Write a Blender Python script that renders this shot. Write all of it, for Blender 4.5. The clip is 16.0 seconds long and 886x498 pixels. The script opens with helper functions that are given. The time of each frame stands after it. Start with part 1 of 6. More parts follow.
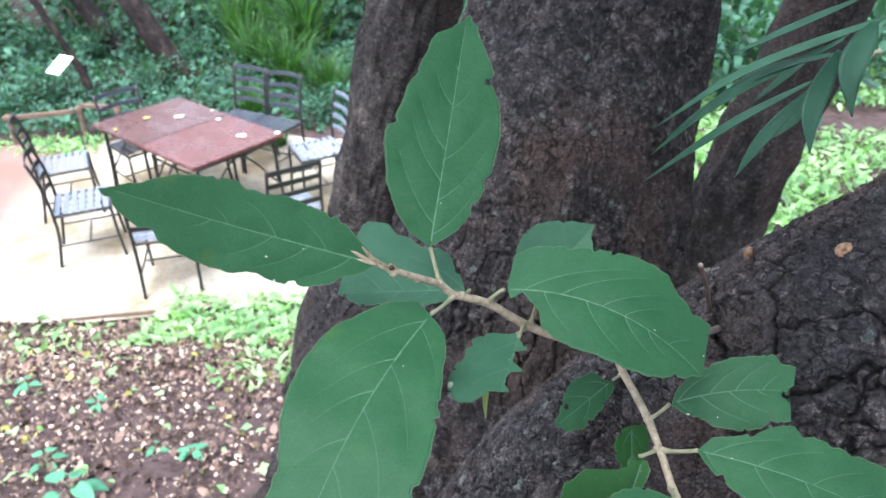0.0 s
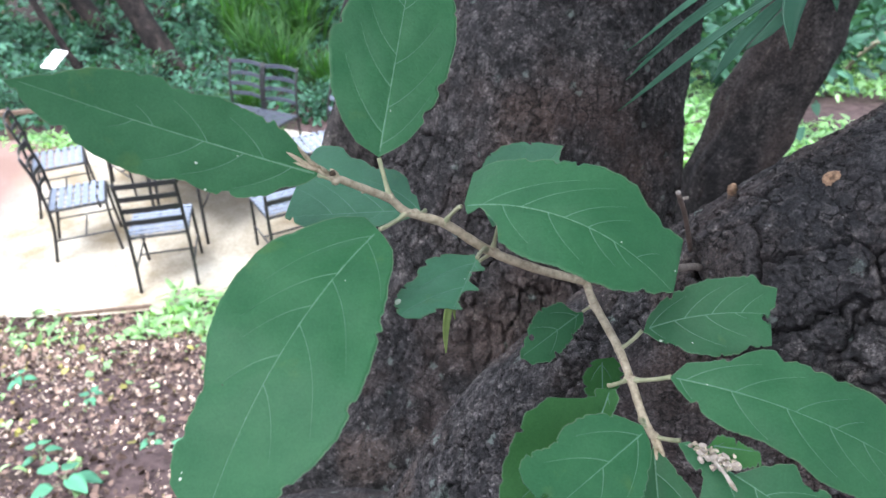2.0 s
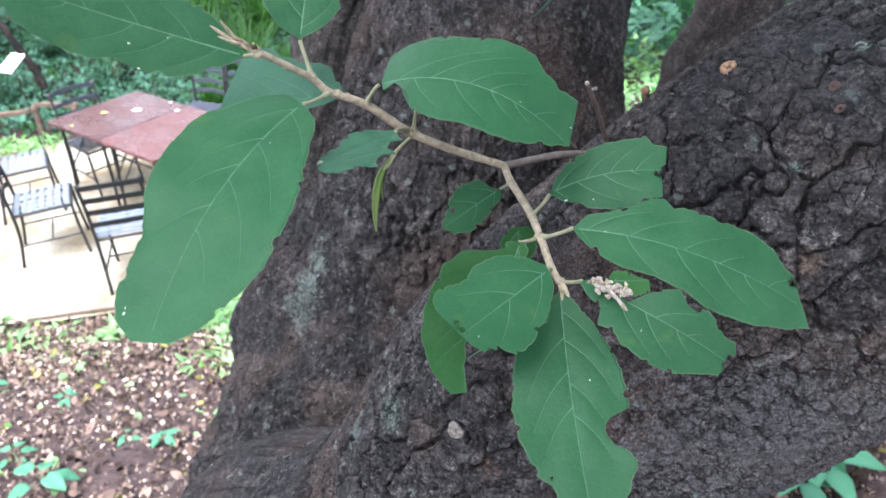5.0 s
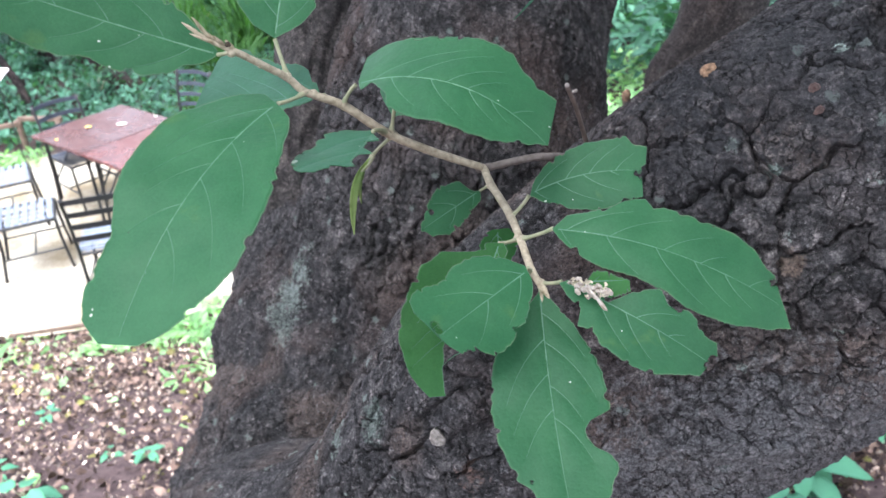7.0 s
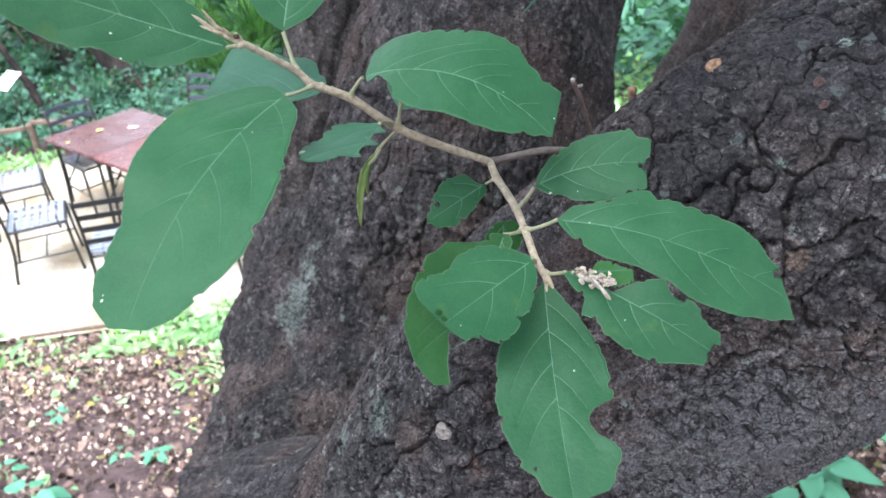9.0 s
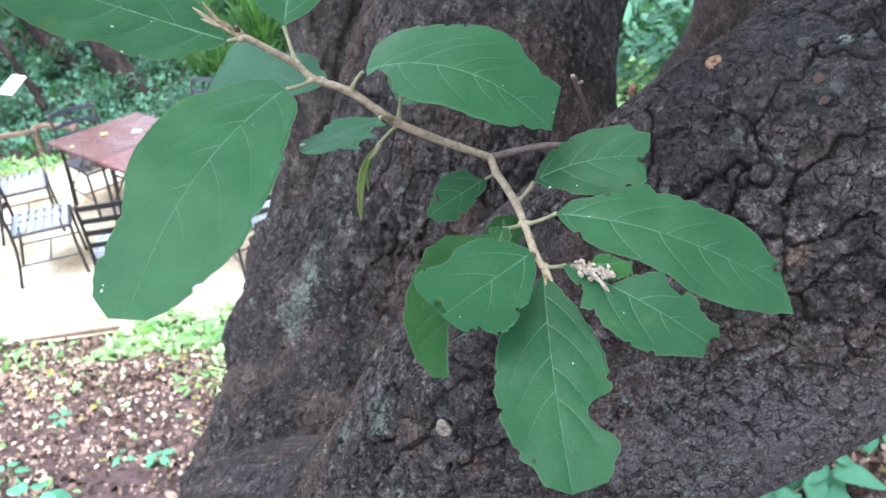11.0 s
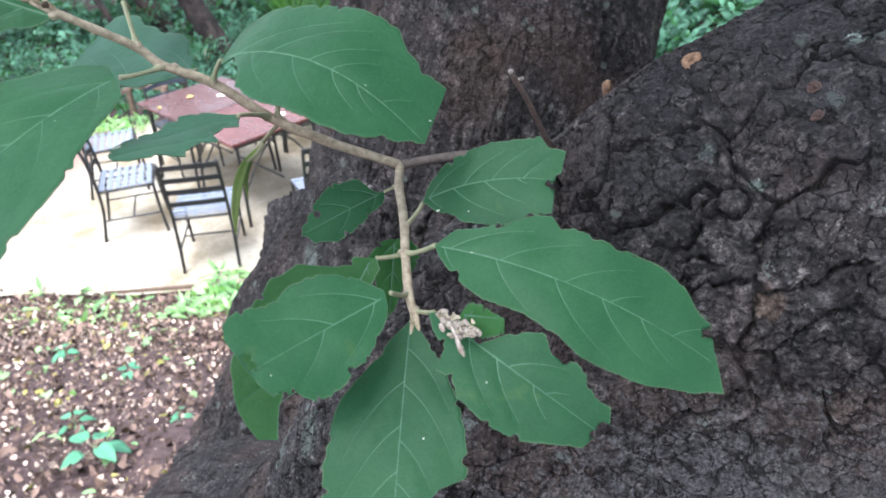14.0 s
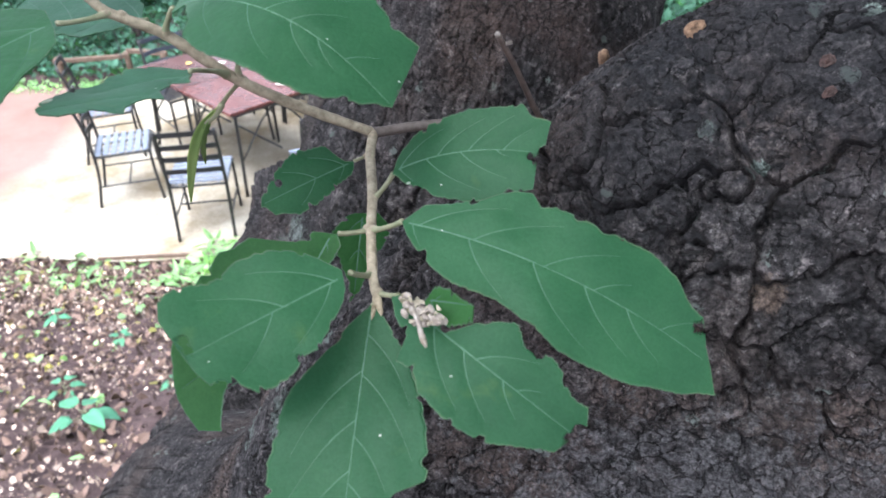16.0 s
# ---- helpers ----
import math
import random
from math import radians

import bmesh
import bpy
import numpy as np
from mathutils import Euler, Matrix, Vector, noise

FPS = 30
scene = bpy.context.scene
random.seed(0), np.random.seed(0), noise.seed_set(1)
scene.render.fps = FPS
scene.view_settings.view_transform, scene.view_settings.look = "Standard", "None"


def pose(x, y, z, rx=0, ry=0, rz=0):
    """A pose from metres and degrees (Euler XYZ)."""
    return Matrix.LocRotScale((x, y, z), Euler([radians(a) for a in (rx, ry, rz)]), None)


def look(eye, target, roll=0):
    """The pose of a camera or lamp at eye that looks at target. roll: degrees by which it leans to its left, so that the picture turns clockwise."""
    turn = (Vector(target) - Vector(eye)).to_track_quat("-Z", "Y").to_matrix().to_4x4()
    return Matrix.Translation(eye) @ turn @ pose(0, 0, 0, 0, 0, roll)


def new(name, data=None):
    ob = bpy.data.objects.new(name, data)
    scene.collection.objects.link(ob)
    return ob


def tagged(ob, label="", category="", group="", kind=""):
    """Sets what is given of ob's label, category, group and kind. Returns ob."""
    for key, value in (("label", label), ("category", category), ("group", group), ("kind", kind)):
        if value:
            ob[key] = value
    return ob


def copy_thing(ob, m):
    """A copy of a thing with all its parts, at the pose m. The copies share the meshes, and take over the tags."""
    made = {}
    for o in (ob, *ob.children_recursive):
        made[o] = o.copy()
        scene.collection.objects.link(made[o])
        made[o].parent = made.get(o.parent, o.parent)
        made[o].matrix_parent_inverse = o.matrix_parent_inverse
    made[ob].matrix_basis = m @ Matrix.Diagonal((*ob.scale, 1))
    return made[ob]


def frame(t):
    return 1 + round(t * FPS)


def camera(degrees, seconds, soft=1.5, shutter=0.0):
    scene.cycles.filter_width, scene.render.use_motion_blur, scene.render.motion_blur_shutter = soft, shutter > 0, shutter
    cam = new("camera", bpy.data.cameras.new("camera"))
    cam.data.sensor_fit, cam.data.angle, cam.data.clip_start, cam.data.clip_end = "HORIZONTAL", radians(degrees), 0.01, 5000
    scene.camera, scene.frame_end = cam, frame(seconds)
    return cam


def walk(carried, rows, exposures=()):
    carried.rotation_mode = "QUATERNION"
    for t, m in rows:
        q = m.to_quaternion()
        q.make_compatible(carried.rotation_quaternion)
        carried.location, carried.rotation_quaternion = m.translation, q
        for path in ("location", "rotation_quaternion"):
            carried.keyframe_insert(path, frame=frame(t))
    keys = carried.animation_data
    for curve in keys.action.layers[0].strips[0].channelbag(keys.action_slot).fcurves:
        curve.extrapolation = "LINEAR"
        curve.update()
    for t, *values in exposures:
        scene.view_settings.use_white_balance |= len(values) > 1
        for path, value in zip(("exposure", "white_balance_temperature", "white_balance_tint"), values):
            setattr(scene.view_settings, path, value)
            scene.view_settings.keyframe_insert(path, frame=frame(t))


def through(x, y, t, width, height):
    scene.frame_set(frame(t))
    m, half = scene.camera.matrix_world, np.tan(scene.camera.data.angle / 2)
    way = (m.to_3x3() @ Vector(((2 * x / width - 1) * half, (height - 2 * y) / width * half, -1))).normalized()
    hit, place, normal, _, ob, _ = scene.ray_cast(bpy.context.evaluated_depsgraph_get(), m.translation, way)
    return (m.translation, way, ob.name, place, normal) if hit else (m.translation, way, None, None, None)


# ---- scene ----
cam = camera(59.0, 16.0)
PATH = [
    (0, look((0.0796, 0.0169, 3.1661), (0.0099, 1.7467, 2.1648), -2.22)),
    (0.5, look((0.0851, 0.0177, 3.1617), (0.0175, 1.7491, 2.1627), -2.33)),
    (1, look((0.0906, 0.0194, 3.1520), (0.0238, 1.7514, 2.1542), -2.57)),
    (1.5, look((0.0894, 0.0226, 3.1406), (0.0228, 1.7536, 2.1410), -2.53)),
    (2, look((0.0942, 0.0225, 3.1301), (0.0268, 1.7479, 2.1210), -2.45)),
    (2.5, look((0.0999, 0.0119, 3.1187), (0.0340, 1.7301, 2.0972), -2.13)),
    (3, look((0.1066, -0.0056, 3.1126), (0.0440, 1.7056, 2.0793), -2.00)),
    (3.5, look((0.1140, -0.0035, 3.1077), (0.0589, 1.7057, 2.0705), -2.46)),
    (4, look((0.1115, -0.0092, 3.1062), (0.0738, 1.7009, 2.0700), -3.17)),
    (6.5, look((0.1117, -0.0286, 3.1002), (0.1446, 1.6994, 2.0938), -3.78)),
    (7, look((0.1144, -0.0205, 3.0982), (0.1480, 1.7112, 2.0982), -3.58)),
    (7.5, look((0.1169, -0.0183, 3.0957), (0.1482, 1.7152, 2.0987), -3.57)),
    (8, look((0.1154, -0.0179, 3.0957), (0.1399, 1.7171, 2.1011), -3.42)),
    (8.5, look((0.1170, -0.0235, 3.0974), (0.1355, 1.7117, 2.1032), -3.70)),
    (9, look((0.1152, -0.0254, 3.0954), (0.1271, 1.7125, 2.1055), -3.78)),
    (11.5, look((0.1173, -0.0283, 3.0921), (0.1192, 1.7163, 2.1142), -3.72)),
    (12, look((0.1321, -0.0170, 3.0925), (0.1332, 1.7282, 2.1156), -3.38)),
    (12.5, look((0.1520, 0.0033, 3.0892), (0.0962, 1.7488, 2.1145), -4.30)),
    (13, look((0.1666, 0.0160, 3.0834), (-0.0061, 1.7493, 2.1006), -4.54)),
    (13.5, look((0.1765, 0.0269, 3.0806), (-0.0405, 1.7454, 2.0807), -4.54)),
    (14, look((0.1832, 0.0274, 3.0785), (-0.0140, 1.7351, 2.0563), -3.67)),
    (14.5, look((0.1849, 0.0329, 3.0763), (0.0003, 1.7325, 2.0385), -3.23)),
    (15, look((0.1869, 0.0389, 3.0712), (0.0051, 1.7332, 2.0241), -2.81)),
    (15.5, look((0.1860, 0.0406, 3.0684), (-0.0013, 1.7255, 2.0072), -2.47)),
    (16, look((0.1888, 0.0470, 3.0672), (-0.0012, 1.7232, 1.9928), -1.87)),
]
from mathutils.bvhtree import BVHTree

walk(cam, PATH, [(0.0, 2.2), (2.0, 2.14), (4.0, 2.28), (6.5, 2.4), (8.0, 2.44), (9.5, 2.42), (12.0, 2.42), (13.0, 2.36), (14.0, 2.2), (16.0, 2.16)])
cam.data.dof.use_dof = True
cam.data.dof.focus_distance = 0.31
cam.data.dof.aperture_fstop = 28.0
scene.view_settings.use_white_balance = True
scene.view_settings.white_balance_temperature = 5900
scene.view_settings.white_balance_tint = 13

# ---- sky and sun: bright overcast noon ----
world = bpy.data.worlds.new("overcast_sky")
scene.world = world
world.use_nodes = True
wn, wl = world.node_tree.nodes, world.node_tree.links
sky = wn.new("ShaderNodeTexSky")
sky.sky_type = "NISHITA"
sky.sun_disc = False
sky.sun_elevation = radians(69)
sky.sun_rotation = radians(206)
sky.dust_density = 4.0
haze = wn.new("ShaderNodeHueSaturation")
haze.inputs["Saturation"].default_value = 0.3
wl.new(sky.outputs["Color"], haze.inputs["Color"])
wl.new(haze.outputs["Color"], wn["Background"].inputs["Color"])
wn["Background"].inputs["Strength"].default_value = 0.15
sun = new("sun", bpy.data.lights.new("sun", "SUN"))
sun.data.energy = 1.3
sun.data.angle = radians(25)
sun.data.color = (1.0, 0.99, 0.97)
sun.matrix_world = look((-1.2, -2.5, 7.4), (0.0, 0.0, 0.0))


# ---- materials ----
def mat(name, rough=0.7, spec=0.3):
    m = bpy.data.materials.new(name)
    m.use_nodes = True
    b = m.node_tree.nodes["Principled BSDF"]
    b.inputs["Roughness"].default_value = rough
    b.inputs["Specular IOR Level"].default_value = spec
    return m, m.node_tree.nodes, m.node_tree.links, b


def noise_node(nodes, links, scale, detail=6.0, rough=0.6, coord="Object", stretch=None):
    tc = nodes.new("ShaderNodeTexCoord")
    n = nodes.new("ShaderNodeTexNoise")
    n.inputs["Scale"].default_value = scale
    n.inputs["Detail"].default_value = detail
    n.inputs["Roughness"].default_value = rough
    if stretch:
        mp = nodes.new("ShaderNodeMapping")
        mp.inputs["Scale"].default_value = stretch
        links.new(tc.outputs[coord], mp.inputs["Vector"])
        links.new(mp.outputs["Vector"], n.inputs["Vector"])
    else:
        links.new(tc.outputs[coord], n.inputs["Vector"])
    return n


def ramp(nodes, links, source, stops):
    r = nodes.new("ShaderNodeValToRGB")
    els = r.color_ramp.elements
    while len(els) < len(stops):
        els.new(0.5)
    for e, (pos, col) in zip(els, stops):
        e.position, e.color = pos, (*col, 1)
    links.new(source, r.inputs["Fac"])
    return r


def mix(nodes, links, fac, a, b, kind="MIX"):
    m = nodes.new("ShaderNodeMix")
    m.data_type, m.blend_type = "RGBA", kind
    for sock, val in ((m.inputs[0], fac), (m.inputs[6], a), (m.inputs[7], b)):
        if isinstance(val, tuple):
            sock.default_value = (*val, 1)
        elif isinstance(val, float):
            sock.default_value = val
        else:
            links.new(val, sock)
    return m.outputs[2]


def bump(nodes, links, height, bsdf, strength, distance):
    b = nodes.new("ShaderNodeBump")
    b.inputs["Strength"].default_value = strength
    b.inputs["Distance"].default_value = distance
    links.new(height, b.inputs["Height"])
    links.new(b.outputs["Normal"], bsdf.inputs["Normal"])


def bark_material(name, dark, mid, pale, size, lichen=0.0, red=0.0, crack=1.0, spots=()):
    m, n, l, b = mat(name, 0.85, 0.22)
    big = noise_node(n, l, 7 / size, 5)
    fine = noise_node(n, l, 110 / size, 10, 0.74)
    grit = noise_node(n, l, 650 / size, 6, 0.75)
    base = ramp(n, l, fine.outputs["Fac"], [(0.41, dark), (0.52, mid), (0.63, pale)]).outputs["Color"]
    tone = ramp(n, l, big.outputs["Fac"], [(0.35, (0.66, 0.66, 0.68)), (0.65, (1.28, 1.25, 1.22))]).outputs["Color"]
    col = mix(n, l, 1.0, base, tone, "MULTIPLY")
    speck = ramp(n, l, grit.outputs["Fac"], [(0.4, (0.35, 0.35, 0.35)), (0.5, (0.9, 0.9, 0.9)), (0.6, (1.4, 1.39, 1.37)), (0.7, (2.6, 2.5, 2.4))]).outputs["Color"]
    col = mix(n, l, 1.0, col, speck, "MULTIPLY")
    # each scale of bark has its own tone
    tc = n.new("ShaderNodeTexCoord")
    jag = noise_node(n, l, 420 / size, 4, 0.7)
    bent = n.new("ShaderNodeVectorMath")
    bent.operation = "MULTIPLY_ADD"
    l.new(jag.outputs["Color"], bent.inputs[0])
    bent.inputs[1].default_value = (0.006 * size,) * 3
    l.new(tc.outputs["Object"], bent.inputs[2])
    sc = n.new("ShaderNodeTexVoronoi")
    sc.inputs["Scale"].default_value = 420 / size
    l.new(bent.outputs[0], sc.inputs["Vector"])
    one = n.new("ShaderNodeSeparateColor")
    l.new(sc.outputs["Color"], one.inputs["Color"])
    each = ramp(n, l, one.outputs[0], [(0.0, (0.6, 0.6, 0.6)), (0.75, (1, 1, 1)), (1.0, (1.6, 1.57, 1.55))]).outputs["Color"]
    col = mix(n, l, 1.0, col, each, "MULTIPLY")
    plate_tone = n.new("ShaderNodeAttribute")
    plate_tone.attribute_name = "plate_tone"
    each = ramp(n, l, plate_tone.outputs["Fac"], [(0.1, (0.66, 0.66, 0.67)), (0.5, (0.98, 0.98, 0.98)), (0.9, (1.45, 1.41, 1.39))]).outputs["Color"]
    col = mix(n, l, 1.0, col, each, "MULTIPLY")
    worn = n.new("ShaderNodeAttribute")
    worn.attribute_name = "worn"
    bare = ramp(n, l, worn.outputs["Fac"], [(0.05, (0, 0, 0)), (0.9, (0.6, 0.6, 0.6))]).outputs["Color"]
    col = mix(n, l, bare, col, mix(n, l, 1.0, each, mix(n, l, 1.0, speck, (0.062, 0.047, 0.041), "MULTIPLY"), "MULTIPLY"))
    fleck = noise_node(n, l, 300 / size, 3, 0.8)
    fac = ramp(n, l, fleck.outputs["Fac"], [(0.6, (0, 0, 0)), (0.68, (0.85, 0.85, 0.85))]).outputs["Color"]
    col = mix(n, l, fac, col, mix(n, l, 1.0, each, tuple(1.7 * q for q in pale), "MULTIPLY"))
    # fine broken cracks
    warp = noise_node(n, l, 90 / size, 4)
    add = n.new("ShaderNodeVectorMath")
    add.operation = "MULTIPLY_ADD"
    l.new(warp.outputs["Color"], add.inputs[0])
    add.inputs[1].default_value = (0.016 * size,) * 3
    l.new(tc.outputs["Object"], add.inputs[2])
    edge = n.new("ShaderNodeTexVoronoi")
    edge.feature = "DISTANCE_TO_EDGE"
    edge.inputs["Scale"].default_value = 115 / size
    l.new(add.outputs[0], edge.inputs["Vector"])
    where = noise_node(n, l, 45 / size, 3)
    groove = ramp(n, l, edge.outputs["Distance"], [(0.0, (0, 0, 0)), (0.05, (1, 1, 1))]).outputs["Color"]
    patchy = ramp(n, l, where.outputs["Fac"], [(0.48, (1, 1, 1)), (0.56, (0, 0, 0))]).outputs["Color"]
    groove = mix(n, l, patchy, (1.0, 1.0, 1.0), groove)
    if red:
        rn = noise_node(n, l, 13 / size, 5)
        fac = ramp(n, l, rn.outputs["Fac"], [(0.52, (0, 0, 0)), (0.7, (red, red, red))]).outputs["Color"]
        col = mix(n, l, fac, col, mix(n, l, 1.0, speck, (0.058, 0.036, 0.029), "MULTIPLY"))
    if lichen:
        vo = n.new("ShaderNodeTexVoronoi")
        vo.inputs["Scale"].default_value = 55 / size
        l.new(tc.outputs["Object"], vo.inputs["Vector"])
        wob = noise_node(n, l, 300 / size, 5, 0.75)
        far = n.new("ShaderNodeMath")
        far.operation = "MULTIPLY_ADD"
        l.new(wob.outputs["Fac"], far.inputs[0])
        far.inputs[1].default_value = 0.7
        l.new(vo.outputs["Distance"], far.inputs[2])
        sp = ramp(n, l, far.outputs[0], [(0.49, (lichen,) * 3), (0.525, (0, 0, 0))]).outputs["Color"]
        sel = n.new("ShaderNodeSeparateColor")
        l.new(vo.outputs["Color"], sel.inputs["Color"])
        some = ramp(n, l, sel.outputs[0], [(0.55, (0, 0, 0)), (0.62, (1, 1, 1))]).outputs["Color"]
        fac = mix(n, l, 1.0, sp, some, "MULTIPLY")
        col = mix(n, l, fac, col, (0.13, 0.155, 0.14))
    # stains, crusts, and broad darker and paler zones, each in its own place
    ragged = noise_node(n, l, 200 / size, 7, 0.75)
    for centre, radii, colour, amount in spots:
        sub = n.new("ShaderNodeVectorMath")
        sub.operation = "SUBTRACT"
        l.new(tc.outputs["Object"], sub.inputs[0])
        sub.inputs[1].default_value = centre
        div = n.new("ShaderNodeVectorMath")
        div.operation = "DIVIDE"
        l.new(sub.outputs[0], div.inputs[0])
        div.inputs[1].default_value = radii
        size_ = n.new("ShaderNodeVectorMath")
        size_.operation = "LENGTH"
        l.new(div.outputs[0], size_.inputs[0])
        far = n.new("ShaderNodeMath")
        far.operation = "MULTIPLY_ADD"
        l.new(ragged.outputs["Fac"], far.inputs[0])
        far.inputs[1].default_value = 2.6
        l.new(size_.outputs["Value"], far.inputs[2])
        fac = ramp(n, l, far.outputs[0], [(0.74, (amount,) * 3), (0.84, (0, 0, 0))])
        half = n.new("ShaderNodeMath")
        half.operation = "MULTIPLY"
        l.new(far.outputs[0], half.inputs[0])
        half.inputs[1].default_value = 0.4
        l.new(half.outputs[0], fac.inputs["Fac"])
        col = mix(n, l, fac.outputs["Color"], col, mix(n, l, 1.0, speck, colour, "MULTIPLY"))
    # shade of the hair cracks, painted into the base colour
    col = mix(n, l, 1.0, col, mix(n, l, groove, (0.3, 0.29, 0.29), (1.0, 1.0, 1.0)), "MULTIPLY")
    l.new(col, b.inputs["Base Color"])
    deep = n.new("ShaderNodeBump")
    deep.inputs["Strength"].default_value = crack
    deep.inputs["Distance"].default_value = 0.0018 * size
    l.new(groove, deep.inputs["Height"])
    rough_ = n.new("ShaderNodeBump")
    rough_.inputs["Strength"].default_value = 1.0
    rough_.inputs["Distance"].default_value = 0.0016 * size
    both = n.new("ShaderNodeMath")
    both.operation = "MULTIPLY_ADD"
    l.new(grit.outputs["Fac"], both.inputs[0])
    both.inputs[1].default_value = 0.4
    l.new(fine.outputs["Fac"], both.inputs[2])
    l.new(both.outputs[0], rough_.inputs["Height"])
    l.new(deep.outputs["Normal"], rough_.inputs["Normal"])
    l.new(rough_.outputs["Normal"], b.inputs["Normal"])
    return m


def leaf_material(name, top, low, var=0.25, rough=0.42, through=0.3, random_by="obj", fine=900.0, quilt=False):
    m, n, l, b = mat(name, rough, 0.14)
    big = noise_node(n, l, fine / 18, 3)
    cell = noise_node(n, l, fine, 3)
    base = ramp(n, l, big.outputs["Fac"], [(0.3, low), (0.7, top)]).outputs["Color"]
    if random_by == "island":
        g = n.new("ShaderNodeNewGeometry")
        rnd = g.outputs["Random Per Island"]
    else:
        g = n.new("ShaderNodeObjectInfo")
        rnd = g.outputs["Random"]
    tone = ramp(n, l, rnd, [(0.0, (1 - var,) * 3), (1.0, (1 + var, 1 + var, 1 + var * 0.7))]).outputs["Color"]
    col = mix(n, l, 1.0, base, tone, "MULTIPLY")
    if quilt:
        # small pores, yellowing patches, and the pillowed net of small veins
        pores = ramp(n, l, noise_node(n, l, fine * 1.6, 5, 0.7).outputs["Fac"], [(0.36, (0.91, 0.93, 0.91)), (0.5, (1, 1, 1)), (0.66, (1.09, 1.07, 1.09))]).outputs["Color"]
        col = mix(n, l, 1.0, col, pores, "MULTIPLY")
        sick = ramp(n, l, noise_node(n, l, 42.0, 5, 0.65).outputs["Fac"], [(0.63, (0, 0, 0)), (0.8, (0.5, 0.5, 0.5))]).outputs["Color"]
        col = mix(n, l, sick, col, (0.075, 0.135, 0.03))
        tc = n.new("ShaderNodeTexCoord")
        net = n.new("ShaderNodeTexVoronoi")
        net.feature = "DISTANCE_TO_EDGE"
        net.inputs["Scale"].default_value = 330.0
        l.new(tc.outputs["Object"], net.inputs["Vector"])
        pillow = ramp(n, l, net.outputs["Distance"], [(0.0, (0, 0, 0)), (0.16, (0.8, 0.8, 0.8)), (0.4, (1, 1, 1))]).outputs["Color"]
        lines = ramp(n, l, net.outputs["Distance"], [(0.0, (1.06, 1.05, 1.06)), (0.05, (1, 1, 1))]).outputs["Color"]
        col = mix(n, l, 1.0, col, lines, "MULTIPLY")
        l.new(col, b.inputs["Base Color"])
        b.inputs["Specular IOR Level"].default_value = 0.16
        wave = noise_node(n, l, 75.0, 4, 0.6)
        soft_bump = n.new("ShaderNodeBump")
        soft_bump.inputs["Strength"].default_value = 0.32
        soft_bump.inputs["Distance"].default_value = 0.0022
        l.new(wave.outputs["Fac"], soft_bump.inputs["Height"])
        small = n.new("ShaderNodeBump")
        small.inputs["Strength"].default_value = 0.14
        small.inputs["Distance"].default_value = 0.00022
        l.new(pillow, small.inputs["Height"])
        l.new(soft_bump.outputs["Normal"], small.inputs["Normal"])
        l.new(small.outputs["Normal"], b.inputs["Normal"])
    else:
        l.new(col, b.inputs["Base Color"])
        bump(n, l, cell.outputs["Fac"], b, 0.25, 0.3 / fine)
    tr = n.new("ShaderNodeBsdfTranslucent")
    warm = mix(n, l, 1.0, col, (1.3, 1.7, 0.45), "MULTIPLY")
    l.new(warm, tr.inputs["Color"])
    ms = n.new("ShaderNodeMixShader")
    ms.inputs[0].default_value = through
    l.new(b.outputs[0], ms.inputs[1])
    l.new(tr.outputs[0], ms.inputs[2])
    l.new(ms.outputs[0], n["Material Output"].inputs["Surface"])
    return m


def plain_material(name, a, bcol, scale, rough=0.7, relief=0.0, metal=0.0, spec=0.3, detail=6.0):
    m, n, l, b = mat(name, rough, spec)
    ns = noise_node(n, l, scale, detail, 0.65)
    col = ramp(n, l, ns.outputs["Fac"], [(0.32, a), (0.68, bcol)]).outputs["Color"]
    l.new(col, b.inputs["Base Color"])
    b.inputs["Metallic"].default_value = metal
    if relief:
        bump(n, l, ns.outputs["Fac"], b, 0.6, relief)
    return m


